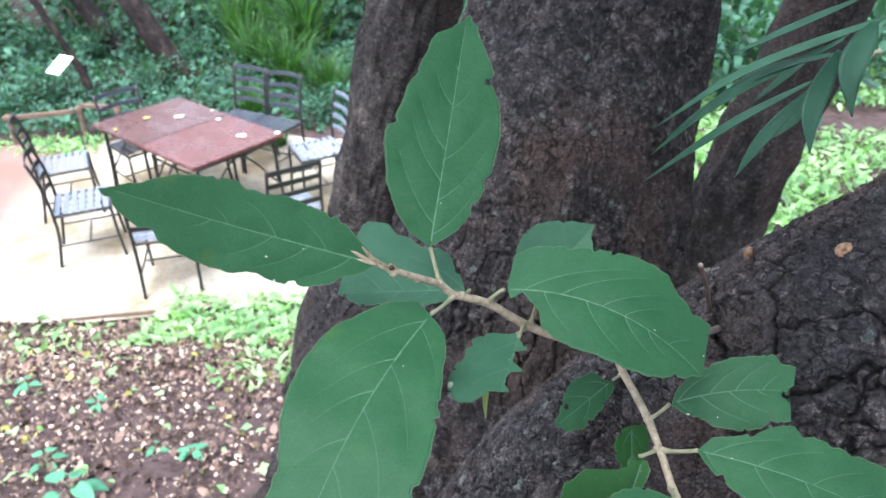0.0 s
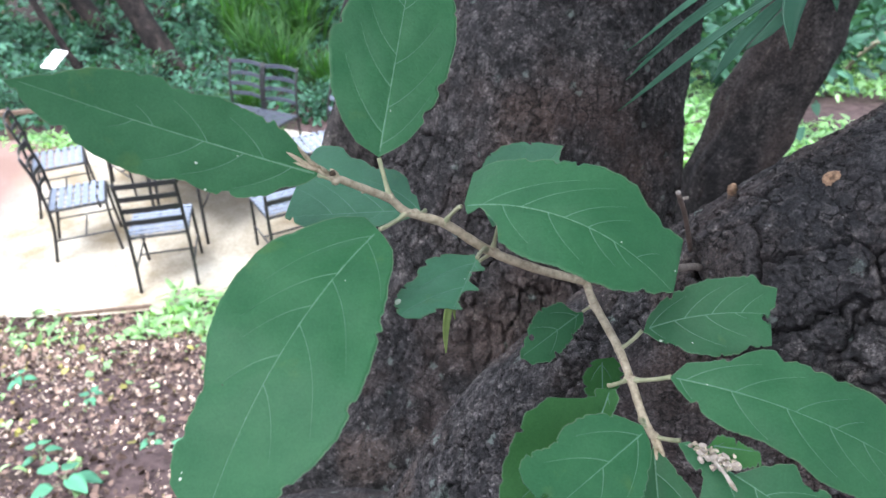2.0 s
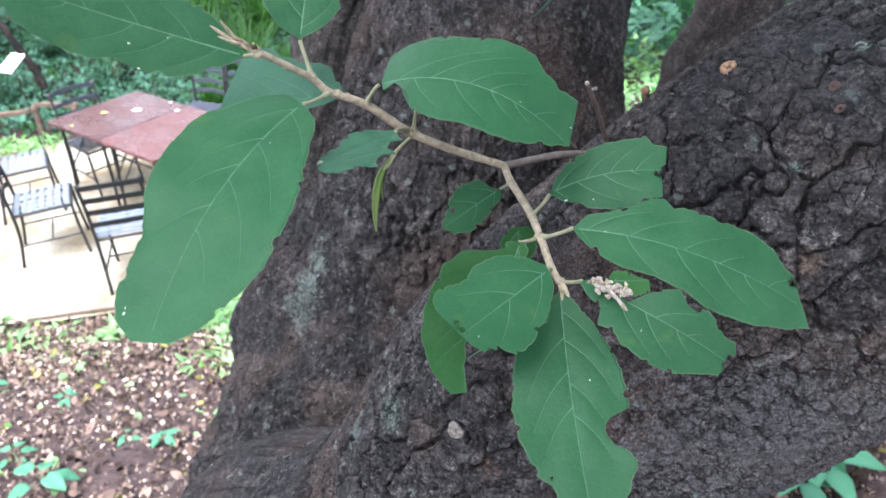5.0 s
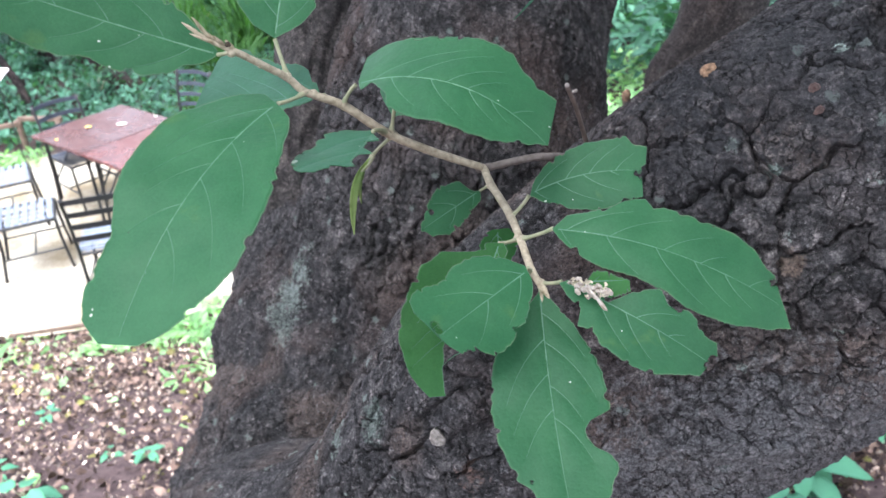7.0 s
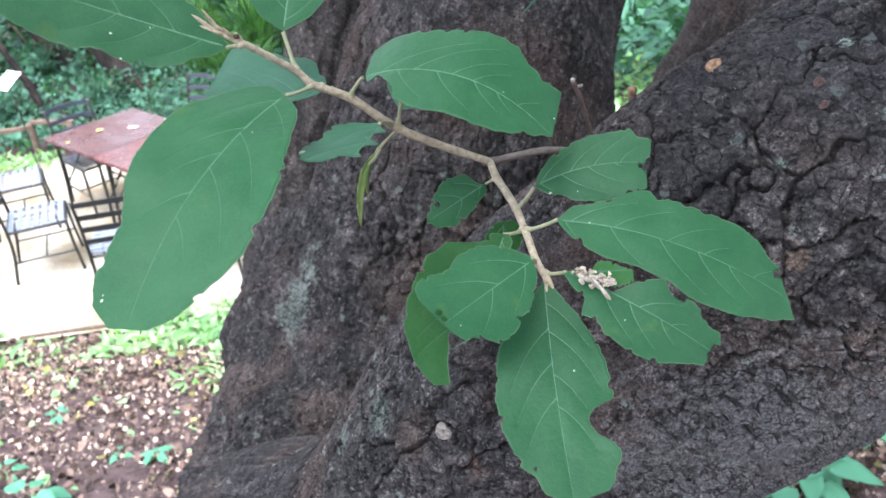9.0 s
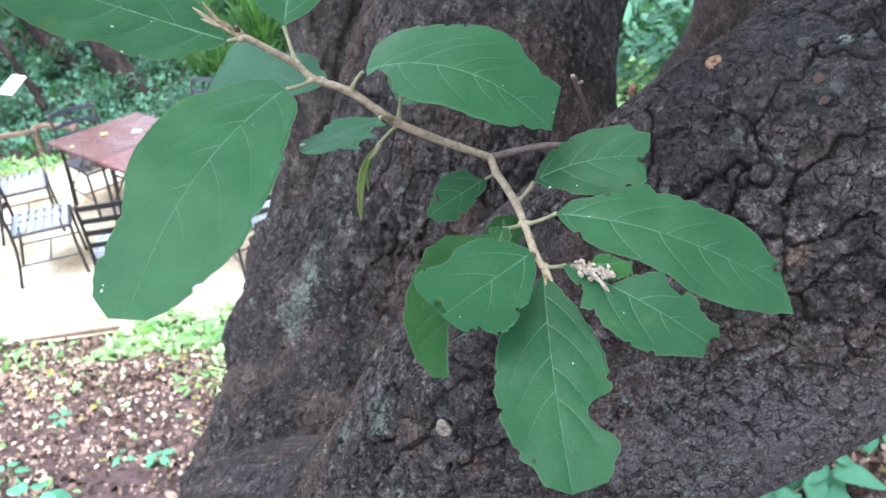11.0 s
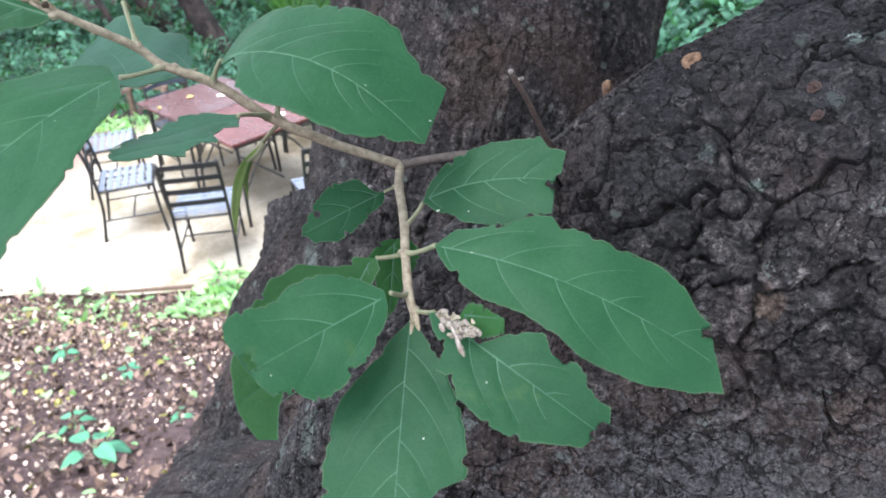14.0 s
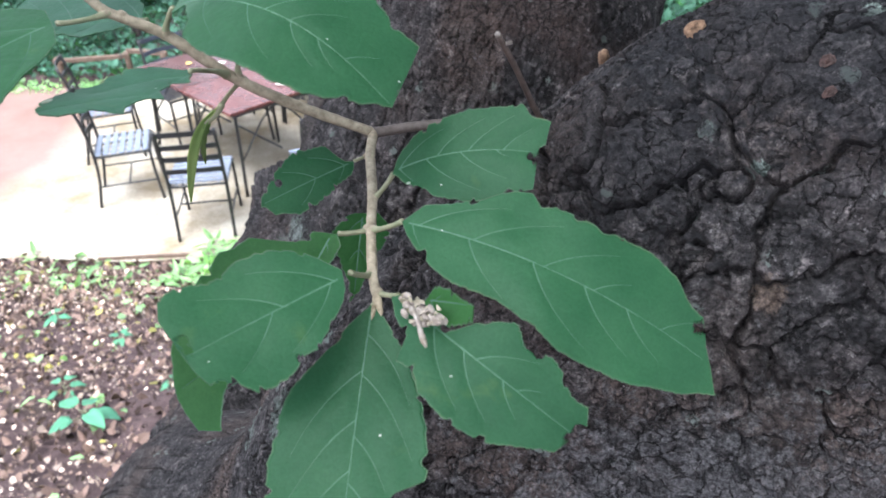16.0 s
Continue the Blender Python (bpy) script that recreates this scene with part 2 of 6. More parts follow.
# first three: darker zones on the limb's top, a paler zone lower down
LIMB_SPOTS = [((0.285, 0.315, 2.99), (0.1, 0.09, 0.055), (0.0135, 0.0135, 0.0155), 0.6),
              ((0.225, 0.305, 2.945), (0.06, 0.06, 0.05), (0.0135, 0.0135, 0.0155), 0.55),
              ((0.30, 0.28, 2.80), (0.17, 0.15, 0.1), (0.098, 0.096, 0.099), 0.72),
              ((0.237, 0.32, 2.957), (0.0043, 0.0043, 0.0043), (0.15, 0.185, 0.165), 0.85),
              ((0.302, 0.304, 2.979), (0.0069, 0.0069, 0.0069), (0.15, 0.185, 0.165), 0.85),
              ((0.274, 0.29, 2.956), (0.0032, 0.0032, 0.0032), (0.15, 0.185, 0.165), 0.85),
              ((0.266, 0.285, 2.95), (0.0048, 0.0048, 0.0048), (0.15, 0.185, 0.165), 0.85),
              ((0.3, 0.313, 2.992), (0.0054, 0.0054, 0.0054), (0.15, 0.185, 0.165), 0.85),
              ((0.255, 0.3, 2.955), (0.0032, 0.0032, 0.0032), (0.15, 0.185, 0.165), 0.85),
              ((0.285, 0.275, 2.94), (0.0038, 0.0038, 0.0038), (0.15, 0.185, 0.165), 0.85),
              ((0.258, 0.269, 2.937), (0.0032, 0.0032, 0.0032), (0.15, 0.185, 0.165), 0.85),
              ((0.29, 0.257, 2.9), (0.0043, 0.0043, 0.0043), (0.15, 0.185, 0.165), 0.85),
              ((0.075, 0.315, 2.796), (0.016, 0.016, 0.016), (0.1, 0.125, 0.11), 0.6),
              ((0.05, 0.34, 2.76), (0.013, 0.013, 0.013), (0.1, 0.125, 0.11), 0.55),
              ((0.252, 0.27, 2.9), (0.01, 0.01, 0.01), (0.085, 0.06, 0.048), 0.85),
              ((0.27, 0.262, 2.915), (0.008, 0.008, 0.008), (0.1, 0.075, 0.06), 0.85),
              ((0.13, 0.27, 2.8), (0.014, 0.014, 0.014), (0.085, 0.055, 0.045), 0.85)]
TRUNK_SPOTS = [((-0.014, 0.64, 2.725), (0.017, 0.04, 0.026), (0.105, 0.125, 0.113), 0.8),
               ((-0.022, 0.64, 2.70), (0.02, 0.04, 0.026), (0.105, 0.125, 0.113), 0.8),
               ((-0.032, 0.64, 2.672), (0.02, 0.04, 0.026), (0.105, 0.125, 0.113), 0.75),
               ((-0.046, 0.64, 2.645), (0.024, 0.04, 0.026), (0.1, 0.12, 0.108), 0.6),
               ((-0.085, 0.60, 2.545), (0.02, 0.08, 0.016), (0.13, 0.062, 0.042), 0.75),
               ((-0.11, 0.60, 2.515), (0.05, 0.1, 0.022), (0.075, 0.048, 0.039), 0.6),
               ((-0.05, 0.60, 2.575), (0.025, 0.08, 0.02), (0.085, 0.053, 0.042), 0.55),
               ((-0.02, 0.58, 2.53), (0.035, 0.09, 0.016), (0.08, 0.052, 0.041), 0.55),
               ((-0.03, 0.66, 2.7), (0.006, 0.02, 0.024), (0.085, 0.05, 0.038), 0.48)]
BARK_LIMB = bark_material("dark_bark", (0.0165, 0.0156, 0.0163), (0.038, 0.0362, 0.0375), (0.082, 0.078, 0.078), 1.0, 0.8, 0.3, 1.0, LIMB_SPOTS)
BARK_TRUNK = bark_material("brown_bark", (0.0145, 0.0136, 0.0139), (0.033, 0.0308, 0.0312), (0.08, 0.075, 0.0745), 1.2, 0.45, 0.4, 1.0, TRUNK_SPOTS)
BARK_GREY = bark_material("smooth_grey_bark", (0.022, 0.02, 0.0195), (0.038, 0.0345, 0.033), (0.064, 0.058, 0.055), 2.2, 0.15, 0.0, 0.35)
BARK_FAR = bark_material("far_dark_bark", (0.012, 0.01, 0.01), (0.026, 0.021, 0.02), (0.045, 0.037, 0.034), 3.0, 0.0, 0.0, 0.4)
LEAF = leaf_material("green_leaf", (0.0285, 0.097, 0.0415), (0.0195, 0.078, 0.0325), 0.09, 0.48, 0.22, quilt=True)
# paler copy for D, E2, F: own pale tint plus painted-in sky sheen
LEAF_SHEEN = leaf_material("pale_sheen_leaf", (0.046, 0.128, 0.076), (0.034, 0.104, 0.06), 0.08, 0.5, 0.25, quilt=True)
# yellower copy for L2, JL, N; backlit look put into the colour
LEAF_PALE = leaf_material("pale_green_leaf", (0.035, 0.115, 0.034), (0.026, 0.095, 0.027), 0.14, 0.55, 0.4, quilt=True)
SHRIVEL = leaf_material("shrivelled_leaf", (0.2, 0.24, 0.09), (0.1, 0.155, 0.05), 0.2, 0.6, 0.3)
VEIN = plain_material("leaf_vein", (0.048, 0.13, 0.068), (0.072, 0.158, 0.09), 150, 0.6)
MIDRIB = plain_material("leaf_midrib", (0.056, 0.142, 0.074), (0.08, 0.166, 0.094), 150, 0.6)
MARGIN = plain_material("leaf_margin", (0.027, 0.09, 0.042), (0.075, 0.13, 0.055), 110, 0.6)
STEM = plain_material("twig_bark", (0.18, 0.15, 0.1), (0.4, 0.345, 0.25), 330, 0.75, 0.0006)
OLD_STEM = plain_material("old_twig_bark", (0.06, 0.048, 0.042), (0.13, 0.11, 0.096), 260, 0.8, 0.0006)
TWIG_DIM = plain_material("dim_twig_bark", (0.05, 0.037, 0.031), (0.11, 0.083, 0.068), 260, 0.8, 0.0006)
CREAM_SPECK = plain_material("cream_speck", (0.26, 0.33, 0.24), (0.42, 0.48, 0.38), 300, 0.8)
BROWN_SPECK = plain_material("brown_speck", (0.02, 0.015, 0.01), (0.05, 0.035, 0.02), 300, 0.8)
PETIOLE = plain_material("petiole_green", (0.15, 0.172, 0.095), (0.25, 0.245, 0.155), 200, 0.6)
BUD = plain_material("dry_bud", (0.16, 0.125, 0.075), (0.42, 0.36, 0.255), 400, 0.8, 0.0003)
FLUFF = plain_material("dry_flower", (0.15, 0.115, 0.08), (0.40, 0.36, 0.315), 330, 0.9, 0.0004)
BLADE = leaf_material("narrow_leaflet", (0.034, 0.092, 0.06), (0.02, 0.06, 0.038), 0.3, 0.34, 0.18)
IRON = plain_material("black_iron", (0.008, 0.008, 0.009), (0.02, 0.02, 0.022), 40, 0.45, 0.0, 0.0, 0.5)
STRAP = plain_material("pale_strap", (0.125, 0.15, 0.195), (0.19, 0.22, 0.27), 30, 0.6)
STRAP_DARK = plain_material("blue_black_strap", (0.03, 0.035, 0.05), (0.06, 0.07, 0.09), 30, 0.5)
WOOD, _n, _l, _b = mat("red_brown_tabletop", 0.28, 0.4)
_streak = noise_node(_n, _l, 5.0, 8, 0.65, "Object", (1.0, 9.0, 1.0))
_patch = noise_node(_n, _l, 3.2, 5, 0.6)
_c = ramp(_n, _l, _streak.outputs["Fac"], [(0.3, (0.05, 0.018, 0.015)), (0.5, (0.083, 0.032, 0.027)), (0.72, (0.125, 0.056, 0.048))]).outputs["Color"]
_info = _n.new("ShaderNodeObjectInfo")
_tone = ramp(_n, _l, _info.outputs["Random"], [(0.0, (0.8, 0.9, 0.92)), (1.0, (1.12, 0.98, 0.98))]).outputs["Color"]
_c = mix(_n, _l, 1.0, _c, _tone, "MULTIPLY")
_l.new(_c, _b.inputs["Base Color"])
_wet = ramp(_n, _l, _patch.outputs["Fac"], [(0.38, (0.16, 0.16, 0.16)), (0.62, (0.42, 0.42, 0.42))]).outputs["Color"]
_l.new(_wet, _b.inputs["Roughness"])
bump(_n, _l, _streak.outputs["Fac"], _b, 0.15, 0.003)
PALE_WOOD = plain_material("weathered_wood", (0.085, 0.06, 0.045), (0.17, 0.12, 0.09), 14, 0.85, 0.004)
SAND, _n, _l, _b = mat("pale_sand", 0.95, 0.2)
_grain = noise_node(_n, _l, 40.0, 8)
_patch = noise_node(_n, _l, 0.9, 6, 0.65)
_c = ramp(_n, _l, _grain.outputs["Fac"], [(0.3, (0.32, 0.295, 0.24)), (0.7, (0.47, 0.44, 0.37))]).outputs["Color"]
_damp = ramp(_n, _l, _patch.outputs["Fac"], [(0.4, (1, 1, 1)), (0.6, (0.5, 0.43, 0.33))]).outputs["Color"]
_c = mix(_n, _l, 1.0, _c, _damp, "MULTIPLY")
_tc = _n.new("ShaderNodeTexCoord")
_sx = _n.new("ShaderNodeSeparateXYZ")
_l.new(_tc.outputs["Object"], _sx.inputs[0])
_edge = _n.new("ShaderNodeMath")
_edge.operation = "MULTIPLY_ADD"
_l.new(_patch.outputs["Fac"], _edge.inputs[0])
_edge.inputs[1].default_value = 1.2
_l.new(_sx.outputs["X"], _edge.inputs[2])
_map = _n.new("ShaderNodeMapRange")
_map.inputs["From Min"].default_value = -3.75
_map.inputs["From Max"].default_value = -3.25
_map.inputs["To Min"].default_value = 0.85
_map.inputs["To Max"].default_value = 0.0
_l.new(_edge.outputs[0], _map.inputs["Value"])
_c = mix(_n, _l, _map.outputs[0], _c, (0.17, 0.105, 0.09))
# sand darker round the table, fading out at a ragged edge
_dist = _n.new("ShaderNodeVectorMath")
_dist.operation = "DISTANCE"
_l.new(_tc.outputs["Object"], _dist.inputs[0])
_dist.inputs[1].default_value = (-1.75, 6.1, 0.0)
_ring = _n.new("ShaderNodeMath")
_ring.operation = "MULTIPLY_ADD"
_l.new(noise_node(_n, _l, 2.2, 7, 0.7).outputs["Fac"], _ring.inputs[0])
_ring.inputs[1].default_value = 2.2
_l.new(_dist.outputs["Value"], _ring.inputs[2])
_round_table = _n.new("ShaderNodeMapRange")
_round_table.inputs["From Min"].default_value = 1.7
_round_table.inputs["From Max"].default_value = 2.5
_round_table.inputs["To Min"].default_value = 0.8
_round_table.inputs["To Max"].default_value = 0.0
_l.new(_ring.outputs[0], _round_table.inputs["Value"])
_c = mix(_n, _l, _round_table.outputs[0], _c, mix(_n, _l, 1.0, _c, (0.52, 0.5, 0.46), "MULTIPLY"))
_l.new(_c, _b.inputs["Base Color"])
bump(_n, _l, _grain.outputs["Fac"], _b, 0.5, 0.006)
WHITE = plain_material("white_board", (0.78, 0.78, 0.76), (0.84, 0.84, 0.82), 8, 0.5)
KNOT = plain_material("grey_knot", (0.09, 0.075, 0.065), (0.26, 0.235, 0.21), 500, 0.85, 0.0008)
SCAR_DULL = plain_material("rust_scar", (0.035, 0.026, 0.024), (0.1, 0.06, 0.05), 500, 0.85, 0.0008)
SCAR = plain_material("orange_scar", (0.075, 0.045, 0.03), (0.26, 0.165, 0.1), 520, 0.85, 0.0008)


# ---- building helpers ----
def raw_mesh(name, verts, faces, material, smooth=True):
    me = bpy.data.meshes.new(name)
    me.from_pydata([tuple(v) for v in verts], [], [tuple(int(i) for i in fc) for fc in faces])
    me.materials.append(material)
    if smooth:
        me.polygons.foreach_set("use_smooth", [True] * len(me.polygons))
    me.update()
    return me


def thing(name, label, category, group="", kind="", at=(0, 0, 0)):
    ob = new(name)
    ob.empty_display_size = 0.1
    ob.location = at
    return tagged(ob, label, category, group, kind)


def part_mesh(name, me, parent, label=""):
    ob = new(name, me)
    if parent:
        ob.parent = parent
    return tagged(ob, label)


def part(name, bm, material, parent, label=""):
    me = bpy.data.meshes.new(name)
    bm.to_mesh(me)
    bm.free()
    me.materials.append(material)
    return part_mesh(name, me, parent, label)


def spline(ctrl, per=10):
    """Points on a smooth curve through the rows of ctrl."""
    c = np.array(ctrl, float)
    e = np.vstack([2 * c[0] - c[1], c, 2 * c[-1] - c[-2]])
    out = []
    for i in range(1, len(e) - 2):
        p0, p1, p2, p3 = e[i - 1:i + 3]
        for s in np.linspace(0, 1, per, endpoint=False):
            out.append(0.5 * (2 * p1 + (p2 - p0) * s + (2 * p0 - 5 * p1 + 4 * p2 - p3) * s * s + (3 * p1 - p0 - 3 * p2 + p3) * s ** 3))
    out.append(c[-1])
    return np.array(out)


def frames_along(pts):
    """Two axes across the curve at each of its points, without twist."""
    tang = np.gradient(pts, axis=0)
    tang /= np.linalg.norm(tang, axis=1)[:, None]
    ref = np.array([0, 0, 1.0]) if abs(tang[0][2]) < 0.8 else np.array([1.0, 0, 0])
    a = np.cross(tang[0], ref)
    a /= np.linalg.norm(a)
    aa, bb = [], []
    for t in tang:
        a = a - t * (a @ t)
        a /= np.linalg.norm(a)
        aa.append(a)
        bb.append(np.cross(t, a))
    return np.array(aa), np.array(bb)


def grid_faces(nu, nv, closed=True):
    i = np.arange(nu - 1)[:, None]
    j = np.arange(nv if closed else nv - 1)[None, :]
    k = (j + 1) % nv
    f = np.stack([i * nv + j, i * nv + k, (i + 1) * nv + k, (i + 1) * nv + j], -1)
    return f.reshape(-1, 4)


def tube_mesh(name, ctrl, material, sides=10, per=8, wobble=0.0, seed=0):
    """A round rod along rows of x, y, z, radius, closed at both ends."""
    c = spline(ctrl, per)
    pts, rad = c[:, :3], c[:, 3]
    a, b = frames_along(pts)
    ang = np.linspace(0, 2 * math.pi, sides, endpoint=False)
    r = rad[:, None] * (1 + wobble * np.random.RandomState(seed).uniform(-1, 1, (len(pts), sides)))
    v = pts[:, None] + r[..., None] * (np.cos(ang)[None, :, None] * a[:, None] + np.sin(ang)[None, :, None] * b[:, None])
    verts = list(v.reshape(-1, 3)) + [pts[0], pts[-1]]
    faces = [tuple(q) for q in grid_faces(len(pts), sides)]
    n, last = len(verts), (len(pts) - 1) * sides
    for j in range(sides):
        k = (j + 1) % sides
        faces += [(n - 2, k, j), (n - 1, last + j, last + k)]
    return raw_mesh(name, verts, faces, material)


def quad_cloud(name, centres, dirs, ups, lengths, widths, material, bend=0.15, tip=0.25):
    """Many small leaves in one mesh: each has four faces, folded along its rib."""
    c, d, u = (np.asarray(q, float) for q in (centres, dirs, ups))
    d = d / np.linalg.norm(d, axis=1)[:, None]
    s = np.cross(d, u)
    s /= np.linalg.norm(s, axis=1)[:, None] + 1e-9
    w = np.cross(s, d)
    L, W = np.asarray(lengths)[:, None], np.asarray(widths)[:, None]
    rows = [c, c + d * L * 0.35 - s * W / 2 + w * W * 0.15, c + d * L * 0.4, c + d * L * 0.35 + s * W / 2 + w * W * 0.15,
            c + d * L * 0.75 - s * W * 0.36 - w * L * bend * 0.4, c + d * L * 0.75 + s * W * 0.36 - w * L * bend * 0.4, c + d * L - w * L * bend]
    v = np.stack(rows, 1).reshape(-1, 3)
    base = np.arange(len(c))[:, None] * 7
    quads = np.stack([base + q for q in ([0, 1, 2, 2], [0, 2, 3, 3], [1, 4, 6, 2], [2, 6, 5, 3])], 1).reshape(-1, 4)
    faces = [tuple(dict.fromkeys(q)) for q in quads.tolist()]
    return raw_mesh(name, v, faces, material, False)


# ---- the tree: trunk and great limb with cracked bark ----
def hashed(ix, iy, iz, salt):
    h = (ix * 374761393 + iy * 668265263 + iz * 2147483647 + salt * 1274126177) & 0xFFFFFFFF
    h = ((h ^ (h >> 13)) * 1274126177) & 0xFFFFFFFF
    h = ((h ^ (h >> 16)) * 2246822519) & 0xFFFFFFFF
    return ((h ^ (h >> 15)) & 0xFFFFFF) / float(0x1000000)


def value_noise(p, salt=0):
    """Smooth noise between -1 and 1 at the rows of p."""
    i = np.floor(p).astype(np.int64)
    f = p - i
    f = f * f * f * (f * (f * 6 - 15) + 10)
    out = 0.0
    for dx in (0, 1):
        for dy in (0, 1):
            for dz in (0, 1):
                w = np.abs(1 - dx - f[:, 0]) * np.abs(1 - dy - f[:, 1]) * np.abs(1 - dz - f[:, 2])
                out = out + w * hashed(i[:, 0] + dx, i[:, 1] + dy, i[:, 2] + dz, salt)
    return out * 2 - 1


def cells(p, salt=0):
    """Distance from the edge (0 on the border between two cells) and a random number and lean for each cell."""
    i = np.floor(p).astype(np.int64)
    d1 = np.full(len(p), 9.0)
    d2 = np.full(len(p), 9.0)
    pick = np.zeros(len(p))
    away = np.zeros(len(p))
    for dx in (-1, 0, 1):
        for dy in (-1, 0, 1):
            for dz in (-1, 0, 1):
                x, y, z = i[:, 0] + dx, i[:, 1] + dy, i[:, 2] + dz
                rx, ry, rz = (hashed(x, y, z, salt + k) for k in (1, 2, 3))
                ox, oy, oz = p[:, 0] - x - rx, p[:, 1] - y - ry, p[:, 2] - z - rz
                d = np.sqrt(ox * ox + oy * oy + oz * oz)
                near = d < d1
                d2 = np.where(near, d1, np.minimum(d2, d))
                pick = np.where(near, rz, pick)
                away = np.where(near, ox * (rx - 0.5) + oy * (ry - 0.5) + oz * (rx + ry - 1) * 0.5, away)
                d1 = np.where(near, d, d1)
    return d2 - d1, pick, away


def fissure(e, w):
    s = np.clip((w - e) / (0.7 * w), 0, 1)
    return s * s * (3 - 2 * s)


def bark_tube(name, ctrl, material, nv, step, deep, parent, label, lobes=0.0, seed=0.0, plate=1.0, dense=None, bulges=(), stretch=1.0, grain_way=(0.0, 0.0, 1.0), open_side=(-0.2, -0.66, 0.72), spread=1.75, rugged=0.0):
    c = spline(ctrl, 40)
    seg = np.r_[0, np.cumsum(np.linalg.norm(np.diff(c[:, :3], axis=0), axis=1))]
    s, at = [], 0.0
    while at < seg[-1]:
        s.append(at)
        here = np.array([np.interp(at, seg, c[:, k]) for k in range(3)])
        far = dense is not None and np.linalg.norm(here - np.array(dense[:3])) > dense[3]
        at += min(0.03, step * 40) if far else step
    c = np.stack([np.interp(s, seg, c[:, k]) for k in range(4)], 1)
    pts, rad = c[:, :3], c[:, 3]
    a, b = frames_along(pts)
    # the open side of the bark takes most of the mesh
    mid = int(np.argmin(np.linalg.norm(pts - np.array(dense[:3] if dense else pts[len(pts) // 2]), axis=1)))
    face = math.atan2(b[mid] @ np.array(open_side), a[mid] @ np.array(open_side))
    fine = int(nv * 0.86)
    ang = np.r_[np.linspace(-spread, spread, fine, endpoint=False), np.linspace(spread, 2 * math.pi - spread, nv - fine, endpoint=False)] + face
    out = np.cos(ang)[None, :, None] * a[:, None] + np.sin(ang)[None, :, None] * b[:, None]
    flat = (pts[:, None] + rad[:, None, None] * out).reshape(-1, 3)
    way = out.reshape(-1, 3)
    h, hue, worn = (np.empty(len(flat)) for _ in range(3))
    for k in range(0, len(flat), 60000):
        q = flat[k:k + 60000]
        p = q + np.array([seed + 5.0, seed * 0.7 + 3.0, 9.0 - seed])
        lie = np.array(grain_way) / np.linalg.norm(grain_way)
        p = p + (p @ lie)[:, None] * lie * (stretch - 1.0)
        fine_warp = np.stack([value_noise(p * (310 / plate), j) for j in (11, 12, 13)], 1) * 0.0013 * plate
        warp = np.stack([value_noise(p * (85 / plate), j) for j in (21, 22, 23)], 1) * 0.0042 * plate
        wide = np.stack([value_noise(p * (30 / plate), j) for j in (31, 32, 33)], 1) * 0.010 * plate
        long_ = p - (p @ lie)[:, None] * lie * 0.38
        e_big = cells((long_ + wide + warp + fine_warp) * (36 / plate), 40)[0] / 36 * plate
        e_mid, tone, lean = cells((p + warp + fine_warp) * (112 / plate), 50)
        e_mid = e_mid / 112 * plate
        e_fine, chip, tilt = cells((p + fine_warp) * (250 / plate), 60)
        e_fine = e_fine / 250 * plate
        soft_ = value_noise(p * (14 / plate), 71)
        gate = np.clip(0.02 + 2.1 * soft_, 0, 1)
        gate_mid = np.clip(0.5 + 2.0 * value_noise(p * (24 / plate), 72), 0.2, 1)
        gate_fine = np.clip(0.6 + 1.5 * value_noise(p * (50 / plate), 73), 0, 1)
        flake = np.clip(value_noise(p * (26 / plate), 76) * 2.2 - 0.25, 0, 1)
        # sharp-walled fissures round flat plates; crumbling chips where the plates have come away
        hh = -2.6 * gate * fissure(e_big, (0.0006 + 0.0016 * gate) * plate) - 0.22 * gate * np.exp(-e_big / (0.0035 * plate))
        hh += -0.6 * gate_mid * fissure(e_mid, (0.0006 + 0.0005 * gate_mid) * plate) + 0.4 * (tone - 0.5) + 0.32 * lean
        hh += -0.3 * gate_fine * fissure(e_fine, 0.0009 * plate) + (0.2 + 0.6 * flake) * (chip - 0.5) + (0.15 + 0.5 * flake) * tilt - 0.5 * flake
        hh += 0.10 * value_noise(p * (520 / plate), 74) + 0.12 * value_noise(p * (60 / plate), 77) + 0.3 * soft_
        hue[k:k + 60000] = tone * 0.75 + chip * 0.25
        worn[k:k + 60000] = flake
        lump = 0.0
        for bx, by, bz, amp, sg in bulges:
            lump = lump + amp * np.exp(-((q - np.array([bx, by, bz])) ** 2).sum(1) / (2 * sg * sg))
        lump = lump + rugged * np.clip((2.8 - q[:, 2]) / 0.18, 0.12, 1) * (value_noise(p * 34, 81) + 0.6 * value_noise(p * 75, 82))
        h[k:k + 60000] = deep * hh + lobes * (value_noise(p * 4.5, 78) + 0.9 * value_noise(p * 17, 79) + 0.5 * value_noise(p * 38, 80)) + lump
    v = np.vstack([flat + way * h[:, None], pts[:1], pts[-1:]])
    fc = grid_faces(len(pts), nv)
    ring, last = np.arange(nv), (len(pts) - 1) * nv
    turn = np.roll(ring, -1)
    caps = np.vstack([np.stack([np.full(nv, len(v) - 2), turn, ring], 1), np.stack([np.full(nv, len(v) - 1), last + ring, last + turn], 1)])
    corners = np.r_[fc.ravel(), caps.ravel()].astype(np.int32)
    me = bpy.data.meshes.new(name)
    me.vertices.add(len(v))
    me.vertices.foreach_set("co", v.ravel())
    me.loops.add(len(corners))
    me.loops.foreach_set("vertex_index", corners)
    me.polygons.add(len(fc) + len(caps))
